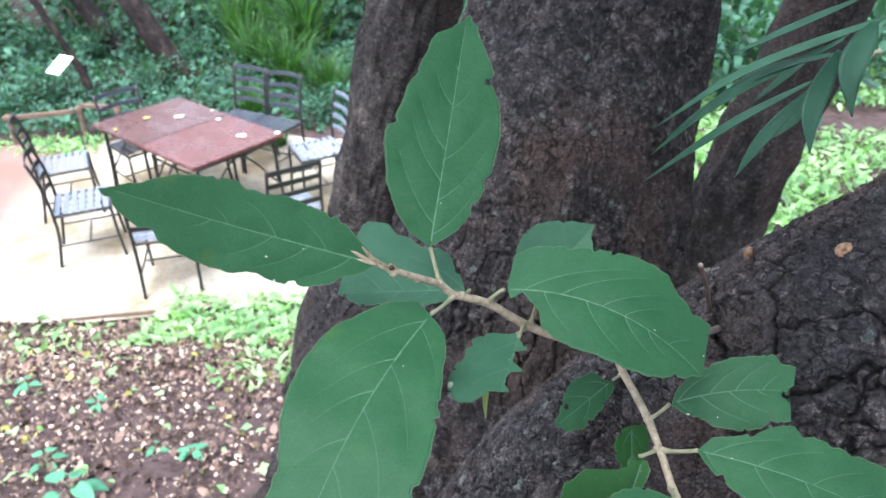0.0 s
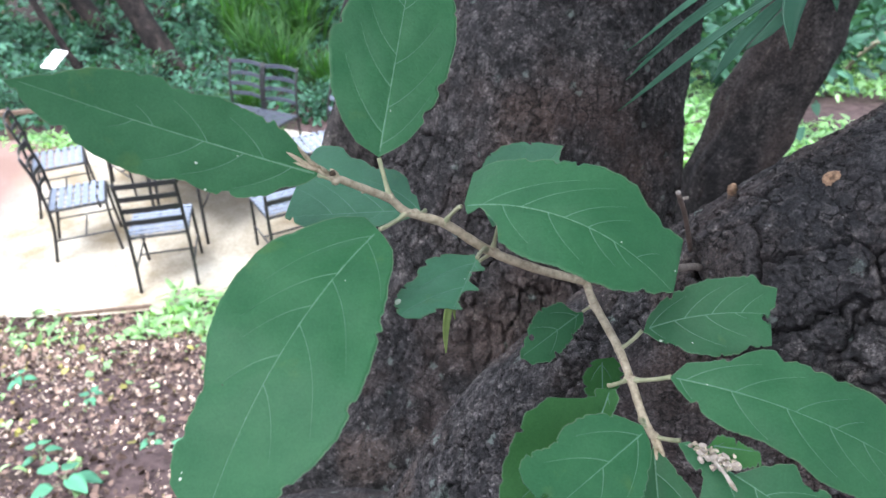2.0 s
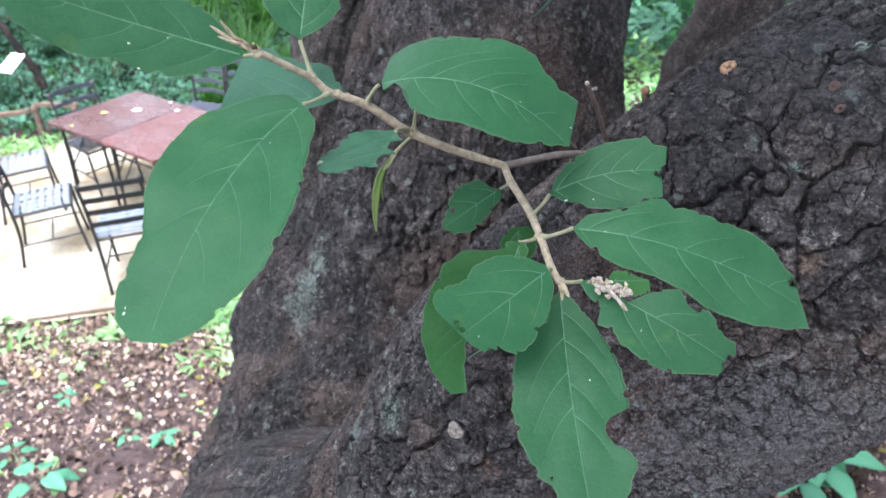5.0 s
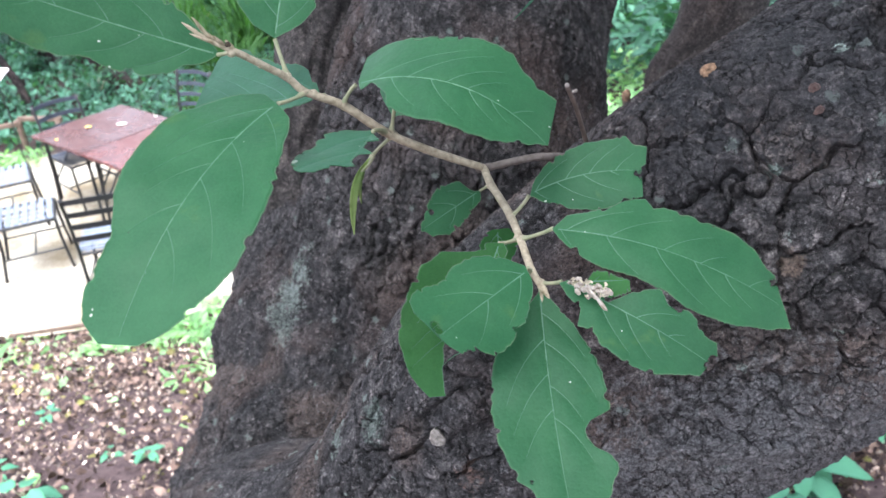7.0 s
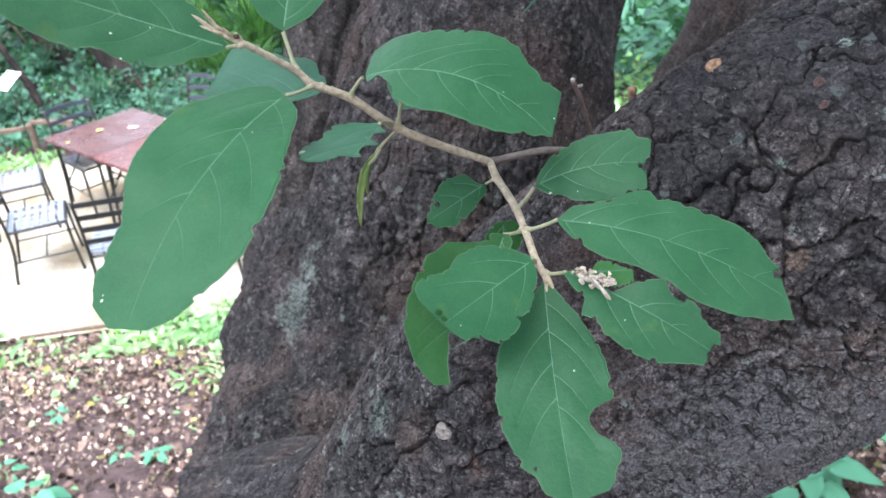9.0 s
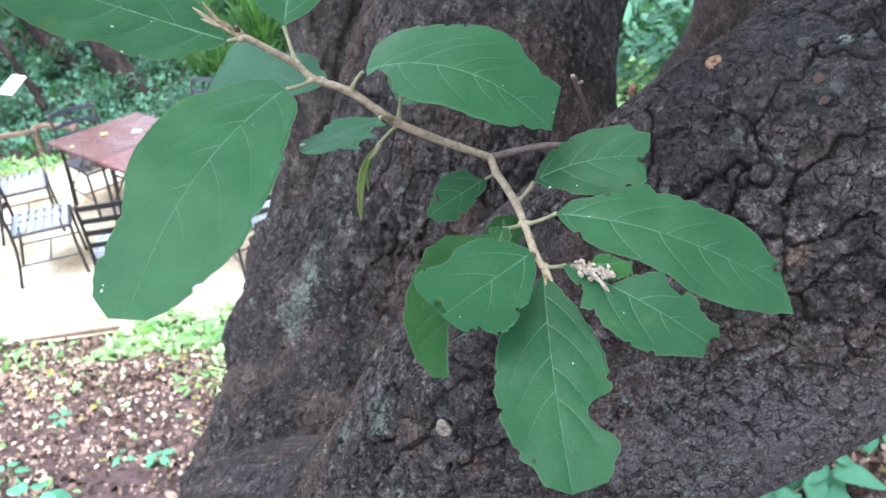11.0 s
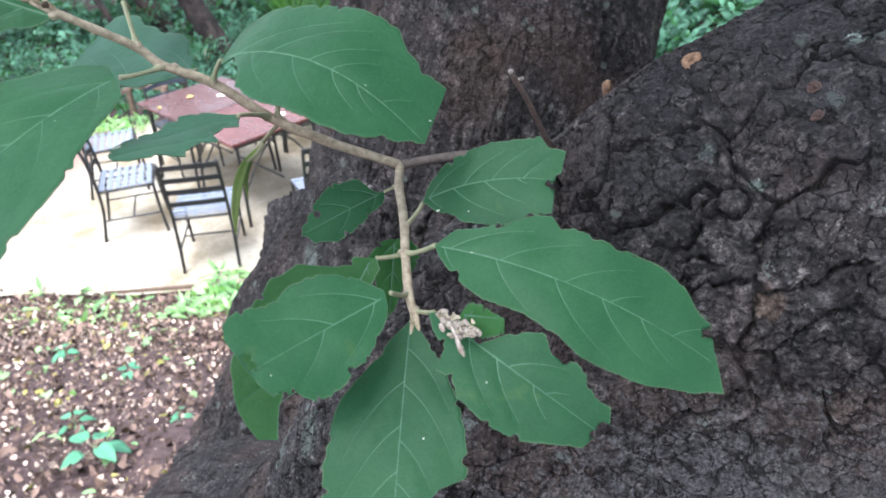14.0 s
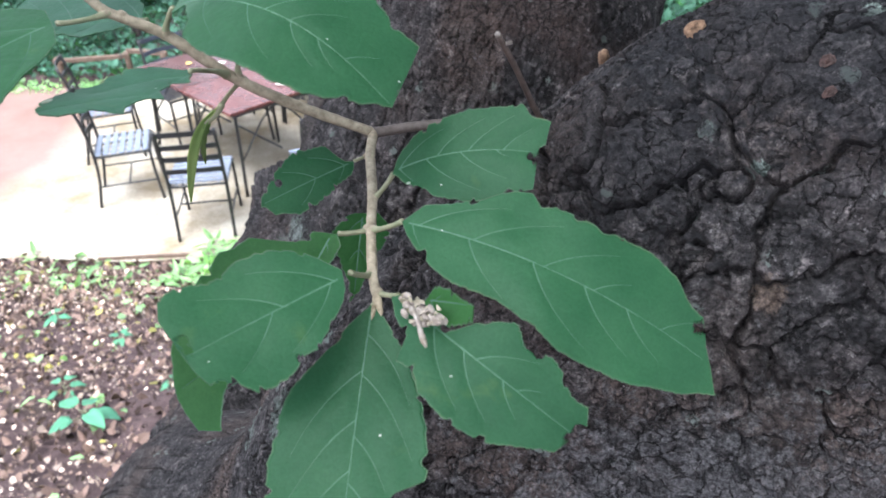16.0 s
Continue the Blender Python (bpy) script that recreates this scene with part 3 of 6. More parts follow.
    me.polygons.foreach_set("loop_start", np.r_[np.arange(0, fc.size, 4), fc.size + np.arange(0, caps.size, 3)].astype(np.int32))
    me.materials.append(material)
    me.polygons.foreach_set("use_smooth", np.ones(len(fc) + len(caps), bool))
    me.update(calc_edges=True)
    for key, val in (("plate_tone", hue), ("worn", worn)):
        me.attributes.new(key, "FLOAT", "POINT").data.foreach_set("value", np.r_[val, 0.5, 0.5])
    me.validate()
    return part_mesh(name, me, parent, label)


tree = thing("tree", "old dark-barked tree with a flared trunk and a thick leaning limb", "tree", at=(0.16, 0.78, 1.45))


def under(parent, ob):
    ob.matrix_parent_inverse = parent.matrix_basis.inverted()
    return ob


LIMB_BULGES = ((0.248, 0.326, 2.985, 0.0155, 0.03), (0.208, 0.316, 2.953, 0.0145, 0.03), (0.111, 0.274, 2.817, 0.008, 0.03), (0.228, 0.258, 2.825, -0.008, 0.04), (0.33, 0.27, 2.80, 0.016, 0.06), (0.27, 0.27, 2.74, 0.016, 0.06))
limb = under(tree, bark_tube("limb", [(-0.10, 0.60, 1.35, 0.18), (-0.09, 0.50, 2.20, 0.14), (-0.06, 0.455, 2.487, 0.112), (0.0685, 0.370, 2.635, 0.086), (0.181, 0.350, 2.790, 0.096),
                               (0.332, 0.352, 2.903, 0.100), (0.50, 0.357, 3.01, 0.095), (0.75, 0.42, 3.2, 0.09), (1.15, 0.5, 3.9, 0.07), (1.5, 0.55, 4.9, 0.03)],
                      BARK_LIMB, 660, 0.00066, 0.0024, tree, "thick limb with cracked dark bark and lichen spots", 0.0, 0.0, 0.9, (0.2, 0.34, 2.85, 0.27), LIMB_BULGES, 1.0, (0.8, 0.0, 0.6), (-0.28, -0.82, 0.5), 1.6))
trunk = under(tree, bark_tube("trunk", [(0.17, 0.80, 1.3, 0.42), (0.155, 0.78, 2.0, 0.37), (0.138, 0.766, 2.42, 0.313), (0.132, 0.777, 2.623, 0.213), (0.168, 0.801, 2.82, 0.146),
                                (0.229, 0.90, 3.01, 0.132), (0.30, 1.02, 3.5, 0.13), (0.32, 1.05, 4.4, 0.11), (0.4, 1.0, 5.3, 0.03)],
                      BARK_TRUNK, 560, 0.0018, 0.004, tree, "dark brown flared trunk", 0.007, 3.0, 1.35, (0.15, 0.75, 2.75, 0.42), ((-0.065, 0.715, 2.635, 0.029, 0.035), (-0.092, 0.71, 2.575, 0.038, 0.036), (-0.03, 0.79, 2.73, -0.05, 0.036), (-0.03, 0.86, 2.70, -0.035, 0.05)), 0.62, rugged=0.0045))
under(tree, bark_tube("root", [(0.10, 0.80, 2.552, 0.235), (0.065, 0.70, 2.489, 0.195), (-0.013, 0.585, 2.396, 0.182), (-0.105, 0.49, 2.26, 0.165), (-0.22, 0.40, 1.9, 0.16), (-0.3, 0.33, 1.6, 0.14)],
                      BARK_TRUNK, 380, 0.002, 0.005, tree, "spreading dark root at the foot of the trunk", 0.008, 4.0, 1.4, (-0.05, 0.62, 2.55, 0.35), rugged=0.0045))


# ---- other trunks close behind ----
CROWN = leaf_material("crown_leaf", (0.05, 0.13, 0.05), (0.03, 0.09, 0.035), 0.4, 0.5, 0.3, "island", 30.0)
def plain_trunk(label, ctrl, nv, step, seed, material=BARK_GREY):
    base = thing("tree", label, "tree", "trees", at=tuple(ctrl[0][:3]))
    under(base, bark_tube("trunk", ctrl, material, nv, step, 0.0022, base, "", 0.012, seed, 2.2, None, (), 0.5))
    # leafy head round the top of the stem
    r, top = np.random.RandomState(int(seed) + 60), np.array(ctrl[-1][:3])
    heads = top + r.normal(0, 1, (26, 3)) * (0.6, 0.6, 0.28)
    for i in range(6):
        tip, low = heads[i], np.array(ctrl[-2][:3]) * 0.25 + top * 0.75
        under(base, part_mesh("bough", tube_mesh("bough", [(*low, 0.03), (*(low * 0.5 + tip * 0.5 + (0, 0, 0.05)), 0.02), (*tip, 0.006)], material, 8, 5), base))
    c = heads[r.randint(0, 26, 700)] + r.normal(0, 0.16, (700, 3))
    L = r.uniform(0.08, 0.15, 700)
    up = np.stack([r.normal(0, 0.5, 700), r.normal(0, 0.5, 700), np.ones(700)], 1)
    under(base, part_mesh("crown", quad_cloud("crown", c, r.normal(0, 1, (700, 3)) * (1, 1, 0.5), up, L, L * 0.5, CROWN), base, "high green leafy crown, added out of view"))
    return base


plain_trunk("slender grey-brown tree trunk beside the old tree", [(-0.33, 1.1, 1.2, 0.13), (-0.19, 1.16, 2.15, 0.085), (-0.13, 1.19, 2.42, 0.073), (-0.084, 1.21, 2.6, 0.07), (-0.002, 1.24, 2.88, 0.068), (0.16, 1.32, 3.5, 0.065), (0.3, 1.5, 4.4, 0.06), (0.5, 2.0, 5.9, 0.045), (0.8, 2.6, 7.0, 0.03)], 88, 0.016, 5.0)
plain_trunk("leaning grey-brown tree trunk behind the old tree", [(0.375, 1.273, 1.002, 0.139), (0.486, 1.32, 2.046, 0.084), (0.563, 1.354, 2.452, 0.072), (0.714, 1.412, 2.858, 0.066), (0.95, 1.505, 3.554, 0.064), (1.24, 1.563, 4.482, 0.058), (1.611, 1.679, 5.642, 0.029)], 88, 0.016, 9.0)

# ---- leafy branch ----
branch = thing("leafy_branch", "slender leafy branch with broad insect-chewed green leaves", "branch", at=(0.20, 0.35, 2.93))


def rod(name, ctrl, material, parent, label="", sides=10, wobble=0.06, per=8, seed=1):
    return under(parent, part_mesh(name, tube_mesh(name, ctrl, material, sides, per, wobble, seed), parent, label))


rod("stem", [(0.0465, 0.2372, 3.0345, 0.0007), (0.0560, 0.2400, 3.0280, 0.0012), (0.0679, 0.2525, 3.0154, 0.0013), (0.0735, 0.2562, 3.0082, 0.0014), (0.0858, 0.2620, 3.0002, 0.0016),
             (0.1007, 0.2680, 2.9858, 0.0017), (0.1180, 0.2730, 2.9745, 0.0017), (0.1400, 0.2840, 2.9605, 0.0016)],
    STEM, branch, "pale brown woody stem", 12, 0.08)
rod("old_stem", [(0.1375, 0.2832, 2.9618, 0.0015), (0.1400, 0.2840, 2.9605, 0.0017), (0.1640, 0.2840, 2.9640, 0.0015), (0.190, 0.313, 2.9485, 0.0016), (0.205, 0.34, 2.93, 0.002)], OLD_STEM, branch, "darker older stem", 12, 0.08)
rod("side_stem", [(0.1400, 0.2840, 2.9605, 0.0016), (0.1412, 0.2700, 2.9595, 0.0016), (0.1459, 0.2465, 2.9577, 0.0015), (0.1479, 0.2315, 2.9552, 0.0014), (0.1502, 0.2178, 2.9495, 0.0014), (0.1526, 0.2100, 2.9475, 0.0012)],
    STEM, branch, "pale brown side stem", 12, 0.08)


def petiole(a, b, sag=0.0, r=0.0008):
    a, b = Vector(a), Vector(b)
    m = (a + b) / 2 + Vector((0, 0, -sag))
    rod("petiole", [(*a, r * 2.0), (*a.lerp(m, 0.6), r), (*m.lerp(b, 0.5), r * 0.9), (*b, r)], PETIOLE, branch, "", 8, 0.03, 5)
    d = (b - a).normalized()
    rod("node", [(*(a - d * 0.0012), r * 0.9), (*a, r * 1.9), (*(a + d * 0.0012), r * 1.7), (*(a + d * 0.0022), r * 1.1)], STEM, branch, "knobbly pale leaf node", 10, 0.14, 4, 5)


petiole((0.0735, 0.2562, 3.0082), (0.0656, 0.2431, 3.0090), 0.001)
petiole((0.0540, 0.2385, 3.0290), (0.0467, 0.2500, 3.0254), 0.0)
petiole((0.0685, 0.2530, 3.0150), (0.0654, 0.2572, 3.0277), 0.0)
petiole((0.0760, 0.2575, 3.0070), (0.0790, 0.2670, 3.0030), 0.001)
petiole((0.0858, 0.2620, 3.0002), (0.0918, 0.2578, 3.0090), -0.0015)
petiole((0.1025, 0.2690, 2.9850), (0.1050, 0.2680, 2.9970), 0.0)
petiole((0.1000, 0.2670, 2.9865), (0.0968, 0.2490, 2.9940), -0.001)
petiole((0.1040, 0.2695, 2.9840), (0.0942, 0.2735, 2.9745), -0.001)
petiole((0.1410, 0.2700, 2.9592), (0.1364, 0.2671, 2.9582), 0.0, 0.0006)
petiole((0.1459, 0.2450, 2.9570), (0.1531, 0.2431, 2.9664), 0.0015)
petiole((0.1479, 0.2310, 2.9550), (0.1585, 0.2222, 2.9632), 0.001)
petiole((0.1479, 0.2320, 2.9550), (0.1397, 0.2268, 2.9561), 0.001)
petiole((0.1500, 0.2180, 2.9490), (0.1472, 0.2060, 2.9575), 0.001)
petiole((0.1520, 0.2120, 2.9475), (0.1590, 0.2058, 2.9511), 0.0008)
petiole((0.1526, 0.2110, 2.9470), (0.1517, 0.2072, 2.9464), 0.0, 0.0006)


def blade(key, origin, axis, normal, bend, span, left, right, bow=0.0, holes=(), specks=(), material=None, fold=0.06):
    """A leaf: rows of half widths along its length (millimetres), on a gently bent sheet, with midrib and side veins."""
    o, x, n = (np.array(q, float) for q in (origin, axis, normal))
    x /= np.linalg.norm(x)
    n = n - x * (n @ x)
    n /= np.linalg.norm(n)
    y = np.cross(n, x)
    k = np.array(bend) / 1000.0
    u0, u1 = span[0] / 1000.0, span[1] / 1000.0
    rows, cols = 130, 36
    rs = np.random.RandomState(sum(map(ord, key)) * 7)
    su = np.linspace(0, 1, rows)
    grid = np.linspace(0, 1, len(left))
    lip = np.convolve(rs.normal(0, 1, rows + 4), np.ones(5) / 5, "valid") * 0.00042 * np.minimum(1, 8 * su * (1 - su) + 0.1)
    hi = np.interp(su, grid, np.array(left) / 1000.0) + lip
    lo = np.interp(su, grid, np.array(right) / 1000.0) - np.roll(lip, 17)
    us = u0 + (u1 - u0) * su
    for q in range(8):
        at, wide_, bite = rs.uniform(0.08, 0.98), rs.uniform(0.007, 0.022), rs.uniform(0.0004, 0.0016)
        dent = bite * np.exp(-((su - at) / wide_) ** 4)
        if q % 2:
            hi = hi - dent
        else:
            lo = lo + dent
    length = u1

    def rib(u):
        s = np.clip(u / length, 0, 1)
        return bow / 1000.0 * 4 * s * (1 - s)

    ph = rs.uniform(0, 6)
    um = np.linspace(max(u0 + 0.002, 0.0), u1 * 0.985, 36)
    vm = rib(um)
    inside = (vm > np.interp(um, us, lo) + 0.0006) & (vm < np.interp(um, us, hi) - 0.0006)
    inside |= (key == "F") & (um < 0.027)
    um, vm = um[inside], vm[inside]
    strong = key in ("A", "B", "C", "E")
    ribs = []
    if len(um) > 6:
        ribs.append(("midrib", um, vm, np.linspace(0.00036 if strong else 0.0003, 0.0001, len(um)), MIDRIB if strong else VEIN))
    for side in (1, -1):
        edge = hi if side > 0 else lo
        for at in ((0.03, 0.2, 0.38, 0.55, 0.72) if u1 - u0 > 0.06 else (0.03, 0.24, 0.46, 0.66) if u1 - u0 > 0.045 else (0.08, 0.4)):
            ub = length * (at + rs.uniform(-0.035, 0.035) + (0.045 if side > 0 else 0))
            reach = abs(np.interp(min(ub + 0.3 * length, u1), us, edge) - rib(ub)) * rs.uniform(0.78, 0.95)
            s = np.linspace(0, 1, 18)
            uv_ = ub + reach * (0.8 * s + 0.5 * s ** 2.2)
            vv_ = rib(ub) + side * reach * (s - 0.1 * s ** 2)
            lim = np.interp(uv_, us, edge)
            ok = (uv_ < u1 * 0.99) & ((vv_ < lim - 0.0012) if side > 0 else (vv_ > lim + 0.0012))
            cut = int(np.argmin(ok)) if not ok.all() else 18
            if cut > 5:
                ribs.append(("vein", uv_[:cut], vv_[:cut], np.linspace(0.00021, 0.00005, cut), VEIN))
    net = np.vstack([np.stack([np.interp(np.linspace(0, 1, 48), np.linspace(0, 1, len(r[1])), r[q]) for q in (1, 2)], 1) for r in ribs]) if ribs else np.array([[9.0, 9.0]])

    def pillow(u, v):
        """The blade swells between its veins."""
        far = np.full(u.shape, 9.0)
        for nu_, nv_ in net:
            far = np.minimum(far, (u - nu_) ** 2 + (v - nv_) ** 2)
        far = np.sqrt(far)
        return 0.0004 * (1 - np.exp(-far / 0.0035)) - 0.0001 * np.exp(-(far / 0.0008) ** 2)

    def place(u, v, lift=0.0):
        d = np.abs(v - rib(u))
        w = k[0] + k[1] * u / 0.05 + k[2] * v / 0.05 + k[3] * (u / 0.05) ** 2 + k[4] * (v / 0.05) ** 2
        w = w + fold * d * np.exp(-d / 0.012) + 0.0005 * np.sin(u * 230 + ph) * np.clip(d / 0.012, 0, 1.2) + 0.0002 * np.sin(v * 310 + u * 120 + ph) + pillow(u, v)
        return o + u[..., None] * x + v[..., None] * y + (w + lift)[..., None] * n

    t = np.linspace(0, 1, cols)
    uu = np.repeat(us[:, None], cols, 1)
    vv = lo[:, None] + (hi - lo)[:, None] * t
    verts = place(uu, vv).reshape(-1, 3)
    faces = grid_faces(rows, cols, False)[:, ::-1]
    if holes:
        cu, cv = uu.reshape(-1)[faces].mean(1), vv.reshape(-1)[faces].mean(1)
        keep = np.ones(len(faces), bool)
        for hu, hv, hr in holes:
            keep &= np.hypot(cu - hu, cv - hv) > hr
        faces = faces[keep]
    me = raw_mesh("leaf", verts, faces, material or LEAF)
    leaf = under(branch, part_mesh("leaf", me, branch))
    sol = leaf.modifiers.new("thickness", "SOLIDIFY")
    sol.thickness, sol.offset = 0.00028, -1

    def ribbon(name, u, v, wide, material_=VEIN):
        d = np.gradient(np.stack([u, v], 1), axis=0)
        d /= np.linalg.norm(d, axis=1)[:, None] + 1e-12
        p = place(u, v, 0.0002)
        a = place(u - d[:, 1] * wide, v + d[:, 0] * wide, -0.00005)
        b = place(u + d[:, 1] * wide, v - d[:, 0] * wide, -0.00005)
        vs = np.stack([a, p, b], 1).reshape(-1, 3)
        part_mesh(name, raw_mesh(name, vs, grid_faces(len(u), 3, False)[:, ::-1], material_), leaf)

    for su_, sv_, sr_, smat in specks:
        ring = np.linspace(0, 2 * math.pi, 9)[:-1]
        du, dv = rs.uniform(0.7, 1.5), rs.uniform(0.6, 1.0)
        sr_ *= 0.5
        pu = np.r_[su_, su_ + sr_ * du * np.cos(ring)]
        pv = np.r_[sv_, sv_ + sr_ * dv * np.sin(ring)]
        pp = place(pu, pv, 0.00025)
        part_mesh("speck", raw_mesh("speck", pp, [(0, q + 1, (q + 1) % 8 + 1) for q in range(8)], smat), leaf)

    # thin dry rim along both edges
    for edge, inward in ((hi, -1), (lo, 1)):
        rim = []
        for off, lift in ((0.0, 0.00008), (0.00016, 0.0001), (0.00028, 0.00003)):
            rim.append(place(us, edge + inward * off, lift))
        order = slice(None, None, -1) if inward > 0 else slice(None)
        rim_faces = grid_faces(rows, 3, False)[:, order]
        whole = np.ones(len(rim_faces), bool)
        for hu, hv, hr in holes:
            whole &= np.hypot(us - hu, edge - hv)[rim_faces.min(1) // 3] > hr * 1.1
        part_mesh("margin", raw_mesh("margin", np.stack(rim, 1).reshape(-1, 3), rim_faces[whole], MARGIN), leaf)

    for name, ru, rv, wide, material_ in ribs:
        ribbon(name, ru, rv, wide, material_)
    return leaf


blade('A', (0.0692, 0.2329, 3.0185), (-0.477, -0.683, -0.553), (0.254, -0.709, 0.658),
      (-14.11, 31.81, 24.52, -10.99, 1.80), (-1.9, 98.9),
      [-5.9, 1.8, 6.6, 8.7, 9.6, 10.6, 11.7, 12.4, 14.3, 15.2, 16, 16.6, 17.3, 17.7, 18, 18.3, 18.3, 18.3, 17.7, 16.6, 15.5, 14.4, 13, 11.1, 8.5, 5.2, -5.5],
      [-6, -13.1, -17.1, -19.9, -22.4, -24.8, -27.2, -28.3, -29.3, -29.8, -30.1, -30, -29.6, -29.1, -28.1, -27, -24.8, -22.6, -20.9, -19.6, -18.5, -18.1, -17.7, -17.2, -16.2, -13.8, -5.6], -6.0, specks=((0.0228, -0.0010, 0.0005, CREAM_SPECK), (0.0926, -0.0116, 0.0008, CREAM_SPECK), (0.0910, -0.0121, 0.0006, CREAM_SPECK), (0.0663, -0.0153, 0.0005, BROWN_SPECK),))
blade('B', (0.0469, 0.2499, 3.0258), (-0.893, -0.173, 0.416), (0.410, -0.696, 0.590),
      (-0.37, -3.46, -14.30, 3.39, -0.33), (-0.3, 91.9),
      [-0.2, 3.6, 5.6, 7.1, 10.5, 11.9, 13.2, 13.7, 14, 14.3, 13.8, 12.9, 13.6, 14.6, 14.9, 14.7, 14.4, 13.6, 12.9, 12.2, 11.5, 7.5, 8.9, 6.9, 5.3, 3.3, 1],
      [-0.2, -2.7, -5.2, -7.5, -9.7, -11.7, -12.1, -12.4, -13, -13.6, -13.7, -13, -12.4, -12.1, -12, -14.3, -13.7, -13, -12.2, -11.2, -10.2, -8.4, -6.4, -4.4, -2.7, -0.9, 1], 0.0, specks=((0.0371, 0.0068, 0.0008, CREAM_SPECK), (0.0258, 0.0013, 0.0004, CREAM_SPECK), (0.0324, 0.0136, 0.0008, CREAM_SPECK)))
blade('C', (0.0649, 0.2595, 3.0261), (0.181, 0.572, 0.800), (0.165, -0.819, 0.549),
      (2.36, -2.68, 3.90, -1.35, -0.01), (0.4, 90.0),
      [0, 8, 11.5, 14, 16.3, 18, 19.6, 20.3, 21, 21.6, 22.7, 23.1, 22.3, 20.1, 19.4, 18.6, 17.7, 16.7, 15.7, 14.7, 13.8, 12.8, 11.8, 10.5, 5.2, 2.7, -1],
      [-0.1, -4.7, -8.2, -10.4, -12.4, -13.7, -14.9, -16.1, -17.1, -17.8, -18.5, -18.7, -18.9, -19, -18.8, -18.3, -17.9, -16.8, -15.2, -12.2, -12.9, -11.7, -9.7, -7.6, -6.1, -4.5, -1.1], 0.0, holes=((0.0652, -0.0121, 0.0012),), specks=((0.0165, -0.0012, 0.0005, CREAM_SPECK), (0.0861, -0.0016, 0.0006, BROWN_SPECK),))
blade('D', (0.0784, 0.2714, 2.9993), (-0.998, 0.055, -0.026), (-0.058, -0.738, 0.673),
      (6.19, -6.20, 28.47, 0.77, -1.02), (0.8, 51.2),
      [0.5, 1.9, 3.3, 4.2, 4.7, 5.2, 5.7, 6.2, 6.7, 6.3, 6, 5.6, 5.2, 4.9, 4.6, 4.8, 5.1, 5.3, 5.6, 5.8, 6, 5.7, 4.6, 3.6, 2.5, 1.4, 0.4],
      [0.4, -6.3, -7.4, -14.5, -16, -17.3, -18.7, -19.2, -19.7, -20.1, -20.8, -22.2, -23.5, -24.8, -25.5, -26.1, -27.9, -31.2, -32, -32.4, -32.7, -33.1, -33, -32, -26.8, -17.1, 0.2], 0.0, material=LEAF_SHEEN)
blade('E', (0.0915, 0.2553, 3.0109), (0.899, -0.328, -0.290), (-0.096, -0.794, 0.600),
      (-2.81, 44.78, -23.33, -26.37, -2.49), (-2.3, 73.6),
      [13.2, 17.3, 19.7, 21.1, 22, 23, 23.9, 24.8, 25.7, 26.6, 27.3, 27.9, 28.5, 29.1, 29.1, 29, 28.9, 28.3, 27.7, 25.6, 23.2, 21.3, 19.5, 18.8, 18.2, 17.6, -0.1],
      [13.1, 1.2, -2.1, 0.4, 0, -0.8, -2.8, -7.8, -8.3, -8.9, -9.4, -9.3, -8.9, -8.5, -8.3, -8.3, -8.3, -8.4, -8.1, -7.7, -7.4, -6.4, -5.1, -4.4, -3.4, -1.2, -0.2], 7.9, holes=((0.0737, 0.0139, 0.0012), (0.0737, 0.0083, 0.0012), (0.0739, 0.0036, 0.0012),), specks=((0.0528, 0.0075, 0.0005, CREAM_SPECK), (0.0717, 0.0067, 0.0006, CREAM_SPECK),))
blade('E2', (0.1031, 0.2869, 2.9851), (0.679, 0.391, 0.622), (-0.105, -0.786, 0.609),
      (0.00, -0.00, 0.00, -0.00, 0.00), (0.0, 41.3),
      [0, 3.9, 7.8, 10.6, 12.4, 14.2, 15.4, 16.6, 17.8, 18.3, 18.8, 19.3, 19.7, 19.3, 18.9, 18.4, 18, 16.9, 15.6, 14.3, 13, 11.2, 9.2, 7.3, 5, 2.5, -0.1],
      [-0, -1.5, -3.1, -4.6, -6.1, -7.6, -9.2, -10.5, -11, -11.4, -11.9, -12.4, -12.8, -13.3, -13.3, -13, -12.7, -12.4, -12.1, -10.6, -8.3, -6, -4, -2, -1, -0.5, -0.1], 0.0, material=LEAF_SHEEN)
blade('F', (0.0977, 0.2422, 3.0048), (-0.333, -0.813, -0.478), (0.076, -0.529, 0.845),
      (-14.13, 30.79, 9.96, 1.97, -0.26), (-2.4, 37.0),
      [-1.7, -0.4, 0.8, 1.4, 3.2, 4.4, 0.8, 0.4, 0.4, 0.5, 1.4, 3.4, 4.8, 1.0, 0.4, 0.3, 0.3, 0.6, 1.4, 2.8, -2.5, -3.6, -4.7, -5.7, -6.7, -7.7, -11.7],
      [-1.7, -3.7, -9, -11.4, -12.6, -13.8, -15, -15.6, -14.3, -15.7, -16.5, -16, -15.5, -15.9, -16.5, -17.2, -17.8, -18, -18.2, -18.3, -18, -17.8, -17.6, -16.9, -16, -15.2, -11.8], 0.0, specks=((0.031, -0.0165, 0.0026, CREAM_SPECK), (0.012, -0.0008, 0.0006, CREAM_SPECK)), material=LEAF_SHEEN)
